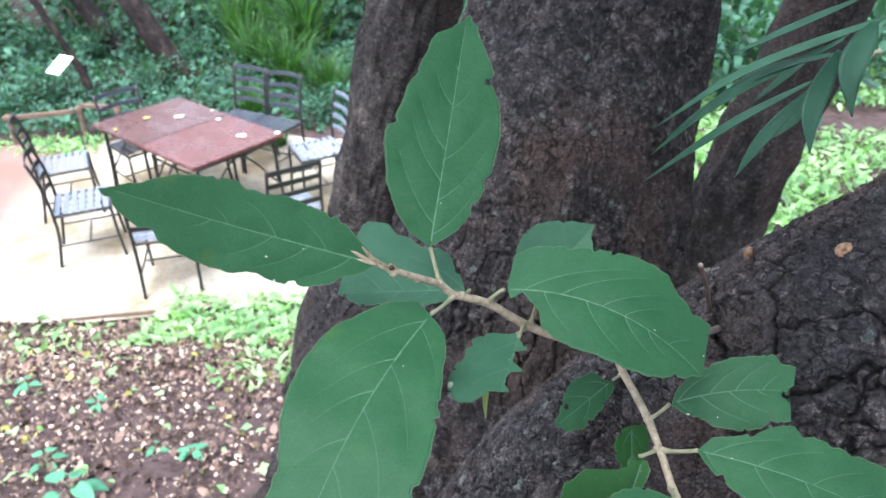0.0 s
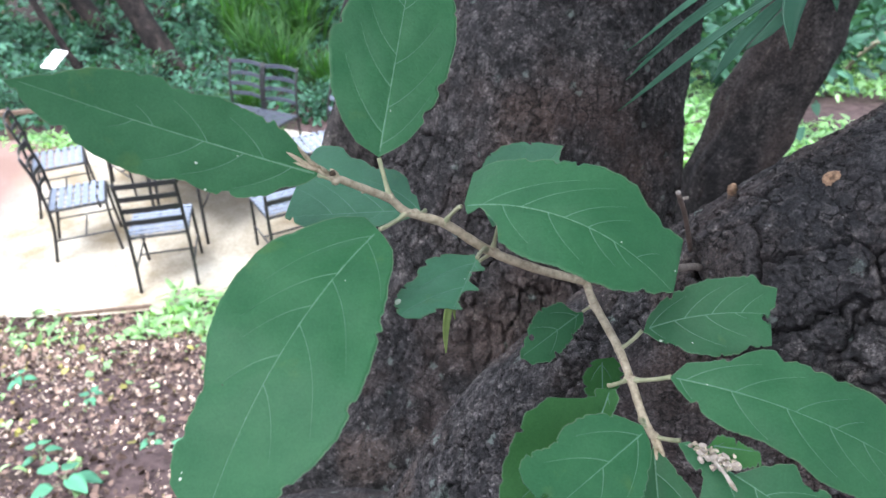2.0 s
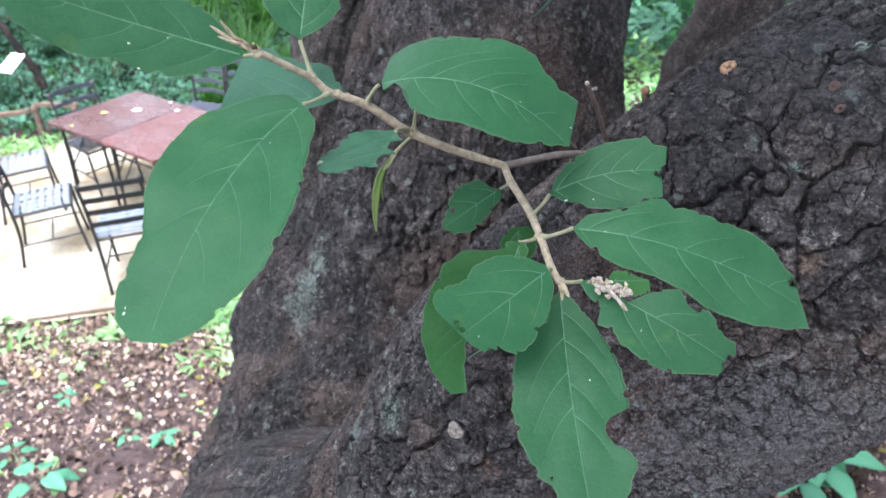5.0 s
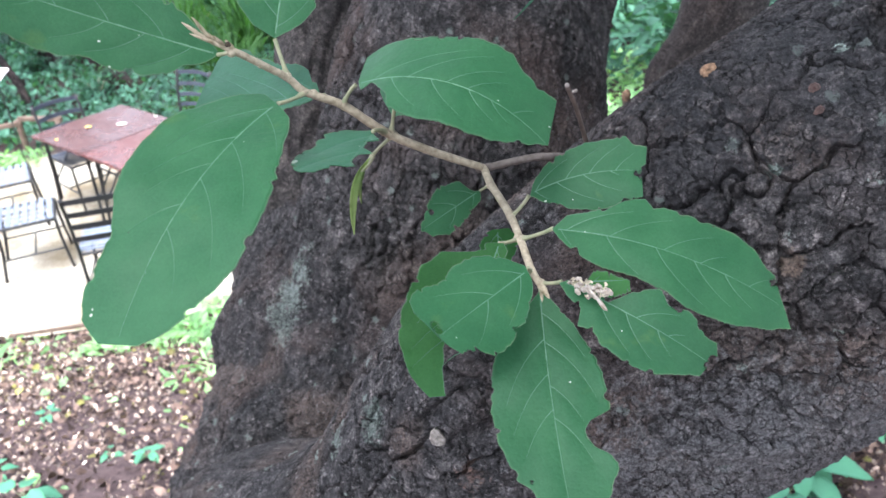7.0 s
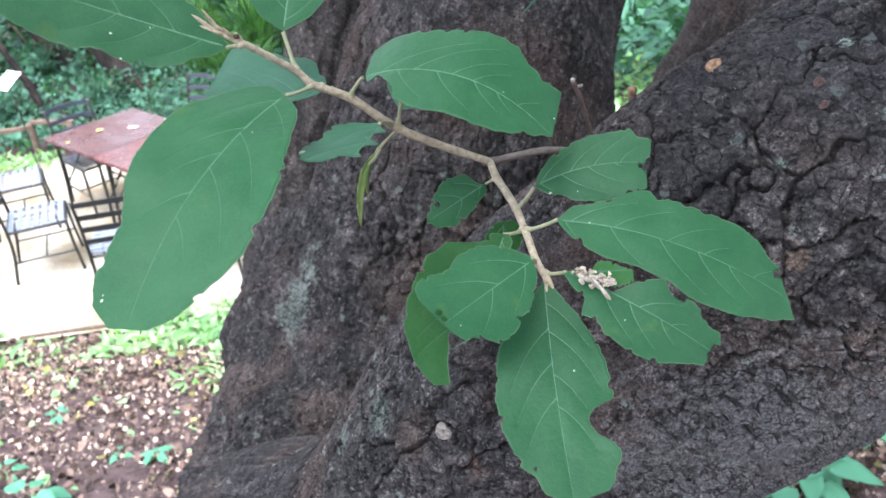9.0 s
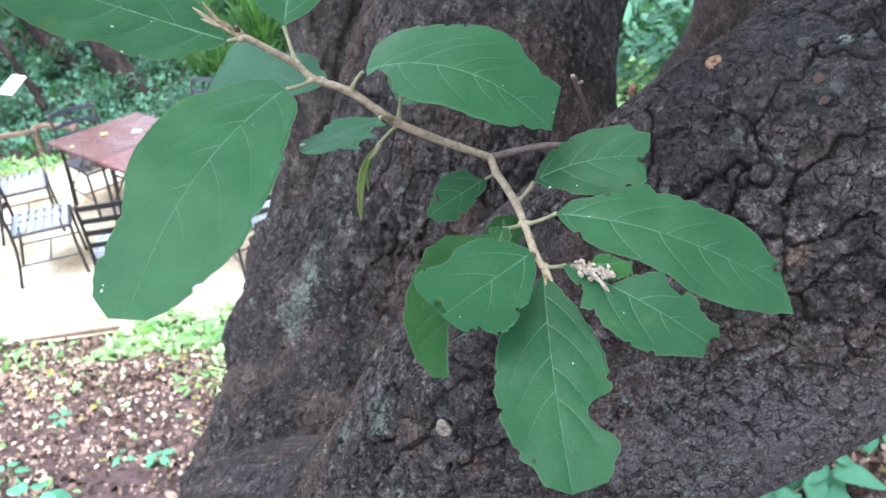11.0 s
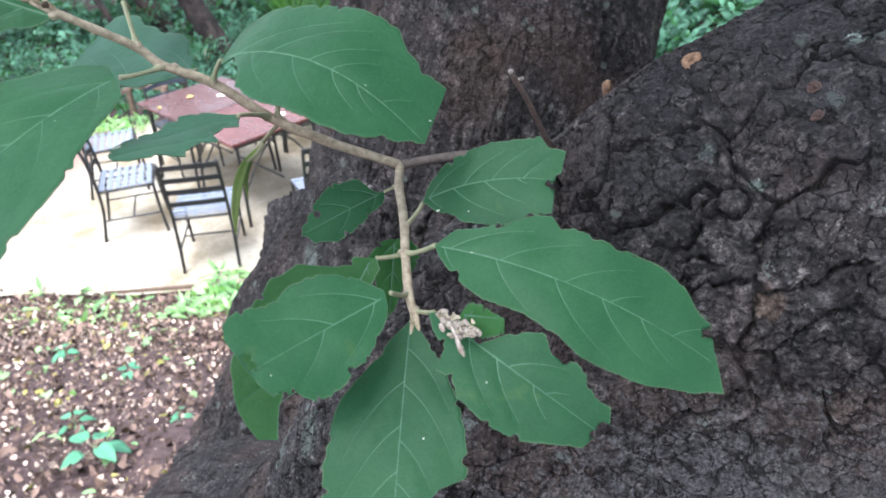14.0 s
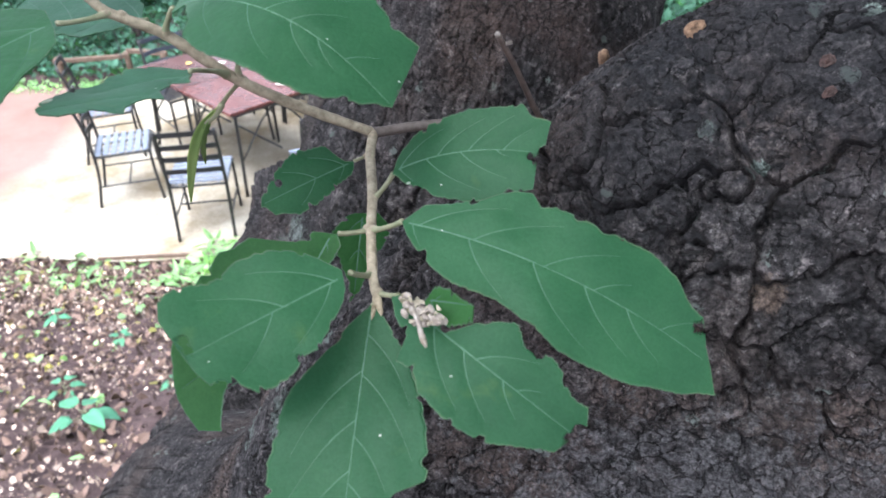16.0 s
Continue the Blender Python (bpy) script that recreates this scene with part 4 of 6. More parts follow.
blade('G', (0.1368, 0.2663, 2.9592), (-0.764, -0.622, -0.172), (0.315, -0.592, 0.741),
      (-1.18, 4.43, -8.58, -4.45, -0.03), (0.2, 33.0),
      [0.2, 2.3, 3.5, 3.8, 4.2, 4.5, 4.8, 5.1, 5.5, 5.8, 6.2, 6.5, 6.9, 7.3, 7.4, 7.4, 7.5, 7.5, 7.6, 7.2, 6.6, 6, 5.4, 4.9, 4.5, 1.3, 0.5],
      [0.2, -0.4, -1.1, -2.8, -5.3, -7.8, -8.1, -8.4, -8.7, -9, -9.3, -9.6, -9.9, -9.8, -9.5, -9.2, -8.9, -8.5, -7.8, -7, -6.2, -5.2, -4, -3.1, -2.5, -1.9, 0.5], 0.0, holes=((0.0250, -0.0034, 0.0012),))
blade('H', (0.1527, 0.2413, 2.9679), (0.979, -0.093, 0.179), (-0.188, -0.741, 0.644),
      (-0.45, 13.70, -3.53, -15.46, -0.48), (0.4, 45.5),
      [-0.6, 3.3, 5.8, 7.3, 8.8, 9.9, 10.8, 11.7, 12.3, 12.9, 13.5, 14, 14.2, 14.4, 14.6, 14.8, 14.7, 14.6, 14.5, 14.4, 14.5, 14.6, 14.7, 11.4, 10.7, 10, 9.3],
      [-0.6, -2.1, -3.5, -4.8, -6, -6.3, -6.6, -8.3, -9.2, -9.6, -10.1, -10.5, -11, -11.5, -11.9, -11.6, -11.2, -10.8, -10.2, -9.6, -9.6, -9.6, -9.6, -9.6, 2.4, 2.9, 9.2], 2.8, holes=((0.0398, -0.0001, 0.0011), (0.0417, -0.0011, 0.0017), (0.0437, -0.0018, 0.0022), (0.0415, 0.0126, 0.0011), (0.0054, -0.0064, 0.0019), (0.0083, -0.0068, 0.0015),), specks=((0.0057, -0.0042, 0.0009, CREAM_SPECK), (0.0156, -0.0061, 0.0004, CREAM_SPECK),))
blade('I', (0.1589, 0.2255, 2.9602), (0.908, -0.342, -0.242), (-0.107, -0.747, 0.656),
      (4.50, 11.49, -13.23, -10.62, -0.32), (-0.1, 89.4),
      [-0.1, 6.5, 8.3, 10, 12, 14.1, 17.6, 20, 20.7, 19.1, 20.3, 20.2, 19.9, 20, 20.1, 20.1, 20, 20.2, 20.4, 18.9, 17.3, 14.8, 12.2, 11.2, 4.7, -0.1, -5.5],
      [-0.2, -2.7, -4.7, -6.2, -7.6, -8.4, -9.2, -8.7, -8.3, -8.5, -8.6, -8.9, -9.3, -10.3, -11.9, -12.6, -12.8, -12.9, -12.8, -12.7, -12.4, -11.6, -10.8, -9.8, -8.4, -7, -5.6], 4.8, holes=((0.0795, 0.0081, 0.0017),), specks=((0.0112, 0.0022, 0.0005, CREAM_SPECK), (0.0531, 0.0196, 0.0007, BROWN_SPECK),))
blade('J', (0.1581, 0.2040, 2.9531), (0.802, -0.509, -0.313), (-0.126, -0.656, 0.744),
      (-1.05, 23.97, -4.56, -23.54, 6.45), (0.2, 56.5),
      [-0.9, 1.2, 1.5, 1.8, 1.9, 1.2, 0.6, 0.3, 0.9, 2.1, 5.1, 7.4, 9.1, 10.7, 12, 11.1, 8.9, 8.8, 10.2, 11, 10.7, 9.7, 8.1, 6.5, 6.8, 7.1, 3.5],
      [-0.9, -2.6, -4.1, -4.9, -5.6, -6, -12.3, -11.9, -11.5, -12.5, -13.7, -14.5, -15.1, -15.4, -15.4, -15.3, -15.2, -14.7, -14.2, -13.8, -12.5, -11.2, -9.9, -8.6, -7.2, -5.8, 3.4], -0.3, holes=((0.0366, 0.0101, 0.0014), (0.0388, 0.0098, 0.0012), (0.0563, 0.0013, 0.0020), (0.0555, -0.0011, 0.0016),), specks=((0.0263, -0.0069, 0.0006, CREAM_SPECK),))
blade('JL', (0.1594, 0.2067, 2.9501), (0.808, -0.512, 0.293), (-0.570, -0.549, 0.612),
      (0.48, -0.28, 0.01, -0.03, -0.00), (8.8, 25.2),
      [-0.8, 0.1, 1, 1.9, 2.8, 3.4, 3.4, 3.3, 3.3, 3.3, 3.3, 3.2, 3.2, 3.1, 2.8, 2.5, 2.2, 1.9, 1.7, 1.4, 1.2, 1, 0.7, 0.5, 0.3, 0, -4.1],
      [-0.8, -1.4, -1.9, -2.4, -2.9, -3.5, -4, -4.5, -4.7, -4.8, -5, -5.2, -5.4, -5.6, -5.7, -5.9, -5.8, -5.6, -5.5, -5.3, -5.1, -5, -4.8, -4.7, -4.5, -4.3, -4.2], 0.0, material=LEAF_PALE)
blade('K', (0.1515, 0.2060, 2.9481), (0.004, -0.815, -0.580), (-0.095, -0.577, 0.811),
      (-2.44, 1.26, -3.50, 2.48, -0.16), (-0.5, 75.5),
      [-0.2, 2.9, 5, 7, 8.7, 10.3, 11.8, 13.3, 14.6, 15.3, 15.9, 16.4, 16.9, 17.3, 17.2, 16.9, 10.1, 8.2, 8.6, 10.6, 14.9, 16.2, 16.3, 14.1, 13.2, 10.8, -0.3],
      [-0.2, -2.9, -5.4, -7.5, -9.6, -11.9, -14.3, -16.4, -17.8, -19.1, -19.9, -20.1, -20.4, -20.6, -20.9, -20.7, -20.4, -20.1, -19.2, -18.1, -17.2, -16.5, -15, -10.9, -9.6, -7.9, -0.9], -1.0, holes=((0.0641, -0.0107, 0.0008),), specks=((0.0332, 0.0057, 0.0007, CREAM_SPECK),))
blade('L', (0.1479, 0.1983, 2.9644), (-0.805, -0.501, -0.319), (0.087, -0.631, 0.771),
      (-6.35, 12.19, 2.81, -0.40, -3.11), (0.6, 42.3),
      [-1.4, 3.2, 5.1, 7, 8, 9, 10, 11.1, 12.2, 13.1, 13, 13.1, 14.2, 15.4, 15.9, 16, 16.1, 16, 15.9, 15.4, 12.8, 10.6, 10, 9.4, 8.9, 4, -10.4],
      [-1.6, -4.4, -6.9, -9, -10.9, -11.9, -12.8, -13.8, -14.7, -15, -15.2, -15.3, -15.5, -15.7, -15.4, -15, -14.6, -14.5, -14.7, -15, -15.4, -15.9, -16.3, -15.8, -15.3, -14.4, -10.4], 0.0, holes=((0.0397, -0.0036, 0.0012), (0.0398, -0.0012, 0.0012), (0.0195, 0.0132, 0.0009), (0.0353, 0.0116, 0.0012), (0.0368, 0.0100, 0.0011),), specks=((0.0370, 0.0037, 0.0006, CREAM_SPECK),))
blade('L2', (0.1400, 0.2226, 2.9603), (-0.399, -0.667, -0.628), (0.045, -0.699, 0.714),
      (-0.29, 2.05, -7.05, -0.47, 0.38), (1.1, 61.5),
      [1.5, 3.7, 3.7, 3.5, 3.4, 3.3, 3.1, 3, 2.4, 1.9, 1.3, 0.7, 0.1, -0.4, -1.5, -2.8, -4, -5.2, -6.1, -5.6, -5, -4.5, -3.6, -2.6, -1.7, -0.2, -5.3],
      [1.4, -4.5, -5.2, -7.1, -12.7, -18.5, -19.6, -20.9, -23.2, -23.3, -23.5, -23.7, -23.9, -24, -24.1, -24, -23.9, -23.7, -22.9, -22, -21.2, -19.6, -17.9, -16.1, -13.6, -10.6, -5.5], 0.0, material=LEAF_PALE)
blade('N', (0.1417, 0.2471, 2.9525), (-0.046, -0.663, -0.747), (0.000, -0.748, 0.664),
      (-4.18, -0.08, -23.45, 0.08, -0.13), (-0.1, 27.8),
      [4.5, 5.6, 6.8, 7.9, 8.1, 8.2, 8, 7.6, 7.1, 6.7, 6.2, 5.7, 5.2, 4.6, 4.1, 3.6, 3.3, 3.1, 2.8, 2.6, 2.3, 2.1, 1.7, 1.1, 0.4, -0.2, -0.8],
      [4.4, -2.4, -4, -5.1, -5.7, -6.3, -6.9, -7.5, -7.4, -7.2, -7, -6.9, -6.6, -6, -5.4, -4.9, -4.3, -3.7, -3.2, -2.6, -2, -1.7, -1.5, -1.3, -1.2, -1, -0.8], 0.0, material=LEAF_PALE)


# terminal buds, end buds and the dried flower cluster
for a, b, r in (((0.0475, 0.2375, 3.0335), (0.0415, 0.2330, 3.0410), 0.0009), ((0.0480, 0.2380, 3.0340), (0.0450, 0.2330, 3.0425), 0.0008),
                ((0.0490, 0.2370, 3.0330), (0.0428, 0.2345, 3.0370), 0.0007), ((0.0520, 0.2380, 3.0315), (0.0500, 0.2340, 3.0360), 0.0008),
                ((0.1526, 0.2100, 2.9475), (0.1545, 0.2045, 2.9455), 0.0012), ((0.1526, 0.2100, 2.9475), (0.1520, 0.2040, 2.9445), 0.0009),
                ((0.0500, 0.2380, 3.0332), (0.0462, 0.2360, 3.0378), 0.0006), ((0.0545, 0.2390, 3.0300), (0.0530, 0.2370, 3.0335), 0.0010), ((0.0620, 0.2465, 3.0215), (0.0608, 0.2430, 3.0222), 0.0008)):
    a, b = Vector(a), Vector(b)
    rod("bud", [(*a, r * 0.8), (*a.lerp(b, 0.4), r * 0.9), (*a.lerp(b, 0.8), r * 0.55), (*b, r * 0.15)], BUD, branch, "tan pointed bud", 8, 0.1, 4)
rod("bud", [(0.0528, 0.2372, 3.0322, 0.0004), (0.0536, 0.2366, 3.0322, 0.001), (0.0545, 0.2364, 3.0316, 0.0004)], BROWN_SPECK, branch, "dark brown shrivelled bud", 8, 0.2, 4)
rs = np.random.RandomState(4)
for i in range(34):
    c = Vector((0.1612, 0.1990, 2.9543)).lerp(Vector((0.1702, 0.1905, 2.9555)), rs.uniform(0, 1)) + Vector(rs.normal(0, 0.0010, 3))
    d = Vector((rs.normal(0.6, 0.35), rs.normal(-0.5, 0.3), rs.normal(-0.1, 0.3))).normalized() * rs.uniform(0.0016, 0.0027)
    r = rs.uniform(0.0005, 0.0009)
    rod("dried_flower", [(*c, r * 0.4), (*(c + d * 0.3), r), (*(c + d * 0.75), r * 0.9), (*(c + d), r * 0.25)], FLUFF, branch, "cream dried flower scrap", 8, 0.2, 4, i)
PETALS = leaf_material("dry_petal", (0.42, 0.38, 0.34), (0.22, 0.17, 0.13), 0.5, 0.8, 0.15, "island", 500.0)
for i in range(11):
    c = np.array([0.1608, 0.1993, 2.9545]) + np.array([0.0095, -0.0088, 0.0012]) * rs.uniform(0, 1, (6, 1)) + rs.normal(0, 0.0008, (6, 3))
    d = rs.normal(0, 1, (6, 3)) + np.array([0.4, -0.4, 0.0])
    L = rs.uniform(0.001, 0.002, 6)
    petal = quad_cloud("dried_petals", c, d, rs.normal(0, 0.6, (6, 3)) + np.array([0, -0.7, 0.7]), L, L * rs.uniform(0.4, 0.9, 6), PETALS, 0.35)
    under(branch, part_mesh("dried_petals", petal, branch, "cream and tan dried petal scraps"))
rod("dried_flower", [(0.1645, 0.1930, 2.9570, 0.0006), (0.1668, 0.1875, 2.9560, 0.0005), (0.1680, 0.1840, 2.9550, 0.0008), (0.1690, 0.1820, 2.9545, 0.0003)], FLUFF, branch, "white dried flower scrap", 6, 0.2, 4, 3)

# drooping folded leaf, a narrow trough
fold_pts = spline([(0.0942, 0.2735, 2.9745), (0.0885, 0.2690, 2.9690), (0.0857, 0.2650, 2.9620), (0.0845, 0.2610, 2.9540), (0.0845, 0.2572, 2.9475)], 8)
fv, ff = [], []
for i, q in enumerate(fold_pts):
    s = i / (len(fold_pts) - 1)
    w = 0.0026 * math.sin(math.pi * min(1, s * 0.9 + 0.06)) ** 0.8 * (1 - 0.45 * s)
    for c in (-1, -0.5, 0, 0.5, 1):
        fv.append(q + np.array([0.85, 0.45, 0.15]) * w * c + np.array([0.2, -0.6, 0.6]) * w * 0.5 * abs(c))
for i in range(len(fold_pts) - 1):
    for c in range(4):
        ff.append((i * 5 + c, i * 5 + c + 1, i * 5 + c + 6, i * 5 + c + 5))
droop = under(branch, part_mesh("leaf", raw_mesh("leaf", fv, ff, SHRIVEL), branch, "drooping shrivelled yellow-green leaf"))
rod("leaf", [(0.0895, 0.2700, 2.9700, 0.0012), (0.0880, 0.2680, 2.9650, 0.0011), (0.0878, 0.2665, 2.9600, 0.0007), (0.0882, 0.2655, 2.9570, 0.0002)], SHRIVEL, branch, "shrivelled yellow-green leaf scrap", 7, 0.25, 5, 9)
rod("midrib", [(0.0942, 0.2735, 2.9745, 0.0011), (0.0920, 0.2715, 2.9715, 0.0010), (0.0890, 0.2692, 2.9692, 0.0008)], PETIOLE, branch, "thick bare green midrib", 8, 0.08, 5, 10)
droop.modifiers.new("thickness", "SOLIDIFY").thickness = 0.00035

# ---- bare twigs, knot and scars on the limb ----
stub = thing("bare_twig", "thin dry leafless twig on the dark limb", "twig", at=(0.192, 0.33, 2.95))
rod("twig", [(0.2000, 0.345, 2.935, 0.0013), (0.1935, 0.3315, 2.9507, 0.0012), (0.1865, 0.3195, 2.970, 0.0011), (0.1801, 0.3118, 2.9846, 0.0011)], TWIG_DIM, stub)
rod("cut_end", [(0.1803, 0.3120, 2.9842, 0.0008), (0.1799, 0.3115, 2.9852, 0.0011), (0.1797, 0.3111, 2.9857, 0.0006)], KNOT, stub, "pale snapped end")
rod("spur", [(0.1818, 0.3138, 2.9808, 0.0006), (0.1842, 0.3135, 2.9816, 0.0008), (0.1850, 0.3133, 2.9817, 0.0005)], KNOT, stub, "short grey side spur")
stub2 = thing("twig_stub", "short snapped twig stub on the dark limb", "twig", at=(0.222, 0.37, 2.95))
rod("twig", [(0.229, 0.376, 2.936, 0.004), (0.2217, 0.3658, 2.957, 0.0021)], TWIG_DIM, stub2, "", 10, 0.15)
rod("cut_end", [(0.2218, 0.3660, 2.956, 0.0017), (0.2216, 0.3656, 2.9595, 0.0023), (0.2222, 0.3651, 2.9620, 0.0011)], SCAR, stub2, "orange snapped end", 10, 0.2)


def surface_of(ob):
    return BVHTree.FromPolygons([v.co.copy() for v in ob.data.vertices], [tuple(q.vertices) for q in ob.data.polygons])


limb_surface = surface_of(limb)


def scar(name, at, rx, ry, material, label, seed, rise=0.001, surface=limb_surface, proud=0.0014):
    """A thin lumpy oval callus that follows the limb's surface."""
    rs_ = np.random.RandomState(seed)
    mid, nrm = surface.find_nearest(Vector(at))[:2]
    out = (Vector((0.12, -0.02, 3.09)) - mid).normalized()
    nrm = nrm if nrm.dot(out) > 0 else -nrm
    nrm = (nrm * 0.25 + out).normalized()
    a = nrm.orthogonal().normalized()
    b = nrm.cross(a)
    vs, rings, sides = [], 9, 28
    lumps = [1 + 0.06 * math.sin(3 * 2 * math.pi * j / sides + seed) + rs_.uniform(-0.08, 0.08) for j in range(sides)]
    for i in range(rings):
        s = i / (rings - 1)
        for j in range(sides):
            g = 2 * math.pi * j / sides
            lift = rise * (0.6 + 0.25 * math.cos(s * 5) + rs_.uniform(-0.7, 0.7)) if i < rings - 1 else -0.0015
            flat = mid + a * rx * s * lumps[j] * math.cos(g) + b * ry * s * lumps[j] * math.sin(g)
            vs.append(flat.lerp(surface.find_nearest(flat)[0], 0.25) + nrm * (proud + lift))
    me = raw_mesh(name, vs, grid_faces(rings, sides), material)
    return under(tree, part_mesh(name, me, tree, label))


scar("knot", (0.1105, 0.2725, 2.8175), 0.0040, 0.0050, KNOT, "pale oval branch knot", 2, 0.0009, proud=0.0014)
scar("branch_scar", (0.248, 0.326, 2.985), 0.0042, 0.0034, SCAR, "small orange scar where a branch broke off", 5, 0.0007)
scar("branch_scar", (0.291, 0.304, 2.975), 0.0026, 0.0022, SCAR_DULL, "small rust-coloured scar", 7, 0.0006)
scar("branch_scar", (0.290, 0.300, 2.967), 0.0024, 0.0018, SCAR_DULL, "small rust-coloured scar", 8, 0.0006)

# ---- narrow-leaved sprig hanging into view ----
sprig = thing("hanging_sprig", "hanging sprig of long narrow glossy green leaflets", "branch", at=(0.34, 0.34, 3.14))
rod("stem", [(0.40, 0.40, 3.22, 0.002), (0.33, 0.345, 3.145, 0.0016), (0.265, 0.325, 3.118, 0.001)], PETIOLE, sprig)


def leaflet(a, m, b, width, facing, seed):
    pts = spline([a, m, b], 14)
    tang = np.gradient(pts, axis=0)
    tang /= np.linalg.norm(tang, axis=1)[:, None]
    fc = np.array(facing, float)
    vs, fs = [], []
    cols = 7
    for i, (q, tg) in enumerate(zip(pts, tang)):
        s = i / (len(pts) - 1)
        w = width / 2 * math.sin(math.pi * (0.04 + 0.955 * s) ** 0.8) ** 1.05
        side = np.cross(tg, fc)
        side /= np.linalg.norm(side)
        up = np.cross(side, tg)
        for c in np.linspace(-1, 1, cols):
            vs.append(q + side * w * c + up * w * 0.22 * abs(c) + up * 0.0004 * (abs(c) < 0.1))
    for i in range(len(pts) - 1):
        for c in range(cols - 1):
            fs.append((i * cols + c, i * cols + c + 1, (i + 1) * cols + c + 1, (i + 1) * cols + c))
    ob = under(sprig, part_mesh("leaflet", raw_mesh("leaflet", vs, fs, BLADE), sprig))
    ob.modifiers.new("thickness", "SOLIDIFY").thickness = 0.0003
    return ob


leaflet((0.2397, 0.3177, 3.0898), (0.1950, 0.3354, 3.0642), (0.1635, 0.3551, 3.0316), 0.0040, (0.1, -0.6, 0.8), 0)
leaflet((0.2251, 0.3222, 3.0796), (0.1879, 0.3435, 3.0480), (0.1640, 0.3553, 3.0186), 0.0045, (0.1, -0.6, 0.8), 1)
leaflet((0.2220, 0.3169, 3.0759), (0.2008, 0.3379, 3.0610), (0.1677, 0.3524, 3.0271), 0.0048, (0.1, -0.6, 0.8), 2)
leaflet((0.2118, 0.3128, 3.0661), (0.1904, 0.3388, 3.0375), (0.1626, 0.3589, 3.0033), 0.0045, (0.1, -0.6, 0.8), 3)
leaflet((0.2081, 0.3031, 3.0666), (0.1886, 0.2910, 3.0523), (0.1768, 0.2804, 3.0415), 0.0048, (0.1, -0.6, 0.8), 4)
leaflet((0.2125, 0.3059, 3.0634), (0.2038, 0.3057, 3.0526), (0.1955, 0.3059, 3.0447), 0.0040, (0.1, -0.6, 0.8), 5)
leaflet((0.2119, 0.2953, 3.0833), (0.1990, 0.2789, 3.0677), (0.1966, 0.2683, 3.0557), 0.0074, (0.1, -0.6, 0.8), 6)
leaflet((0.2211, 0.2936, 3.0935), (0.2112, 0.2831, 3.0798), (0.2130, 0.2783, 3.0648), 0.0094, (0.1, -0.6, 0.8), 7)
leaflet((0.2370, 0.3439, 3.0753), (0.2265, 0.3651, 3.0545), (0.2137, 0.3748, 3.0353), 0.0050, (0.1, -0.6, 0.8), 8)
leaflet((0.2394, 0.3461, 3.0893), (0.2186, 0.3623, 3.0729), (0.2003, 0.3757, 3.0582), 0.0040, (0.1, -0.6, 0.8), 9)


# ---- ground: slope from the tree down to the sandy terrace ----
def smooth(a, b, v):
    s = np.clip((v - a) / (b - a), 0, 1)
    return s * s * (3 - 2 * s)


def ground_z(x, y):
    x, y = np.asarray(x, float), np.asarray(y, float)
    near = np.clip(0.40 * (4.42 + 0.07 * (x + 3) - y), -0.05, 2.2)
    left = np.where(y < -0.9, 2.13, near)
    right = 1.15 - 0.10 * np.clip(y - 1.5, 0, 6) + 0.4 * np.clip(1.5 - y, 0, 2.4)
    m = smooth(0.2, 1.8, x - 0.12 * (y - 4))
    z = left * (1 - m) + right * m
    z = np.where(y < 4.4, z, np.maximum(z, -0.012))
    far = 0.07 * np.clip(y - 9.0, 0, 20)
    return z + far - 0.02


def ground_mesh():
    xs = np.unique(np.r_[np.linspace(-800, -20, 14), np.linspace(-20, -4, 33), np.linspace(-4, 2.5, 131), np.linspace(2.5, 16, 28), np.linspace(16, 800, 14)])
    ys = np.unique(np.r_[np.linspace(-800, -10, 12), np.linspace(-10, 0, 21), np.linspace(0, 5, 101), np.linspace(5, 20, 51), np.linspace(20, 800, 14)])
    gx, gy = np.meshgrid(xs, ys)
    gz = ground_z(gx, gy)
    v = np.stack([gx, gy, gz], -1).reshape(-1, 3)
    for i, q in enumerate(v):
        if abs(q[0]) < 20 and -10 < q[1] < 20:
            rough_here = 0.035 if q[2] > 0.02 or q[1] > 8.2 else 0.004
            v[i][2] += rough_here * noise.noise(Vector((q[0] * 3, q[1] * 3, 0))) + rough_here * 0.5 * noise.noise(Vector((q[0] * 9, q[1] * 9, 2)))
    return raw_mesh("ground", v, grid_faces(len(ys), len(xs), False), SOIL)


SOIL, _n, _l, _b = mat("brown_soil", 0.95, 0.2)
_clod = noise_node(_n, _l, 14.0, 12, 0.7)
_c = ramp(_n, _l, _clod.outputs["Fac"], [(0.3, (0.03, 0.019, 0.019)), (0.7, (0.12, 0.083, 0.08))]).outputs["Color"]
# soil turns darker towards the planted bank
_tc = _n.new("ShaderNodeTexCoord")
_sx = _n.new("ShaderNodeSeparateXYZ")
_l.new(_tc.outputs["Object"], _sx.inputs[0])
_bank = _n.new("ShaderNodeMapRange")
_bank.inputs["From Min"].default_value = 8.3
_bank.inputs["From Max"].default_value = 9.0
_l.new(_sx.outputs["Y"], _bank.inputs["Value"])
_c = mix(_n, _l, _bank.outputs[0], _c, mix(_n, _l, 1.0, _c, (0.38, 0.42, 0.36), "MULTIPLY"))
_l.new(_c, _b.inputs["Base Color"])
bump(_n, _l, _clod.outputs["Fac"], _b, 0.7, 0.05)
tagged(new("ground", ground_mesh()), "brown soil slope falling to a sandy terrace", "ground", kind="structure")

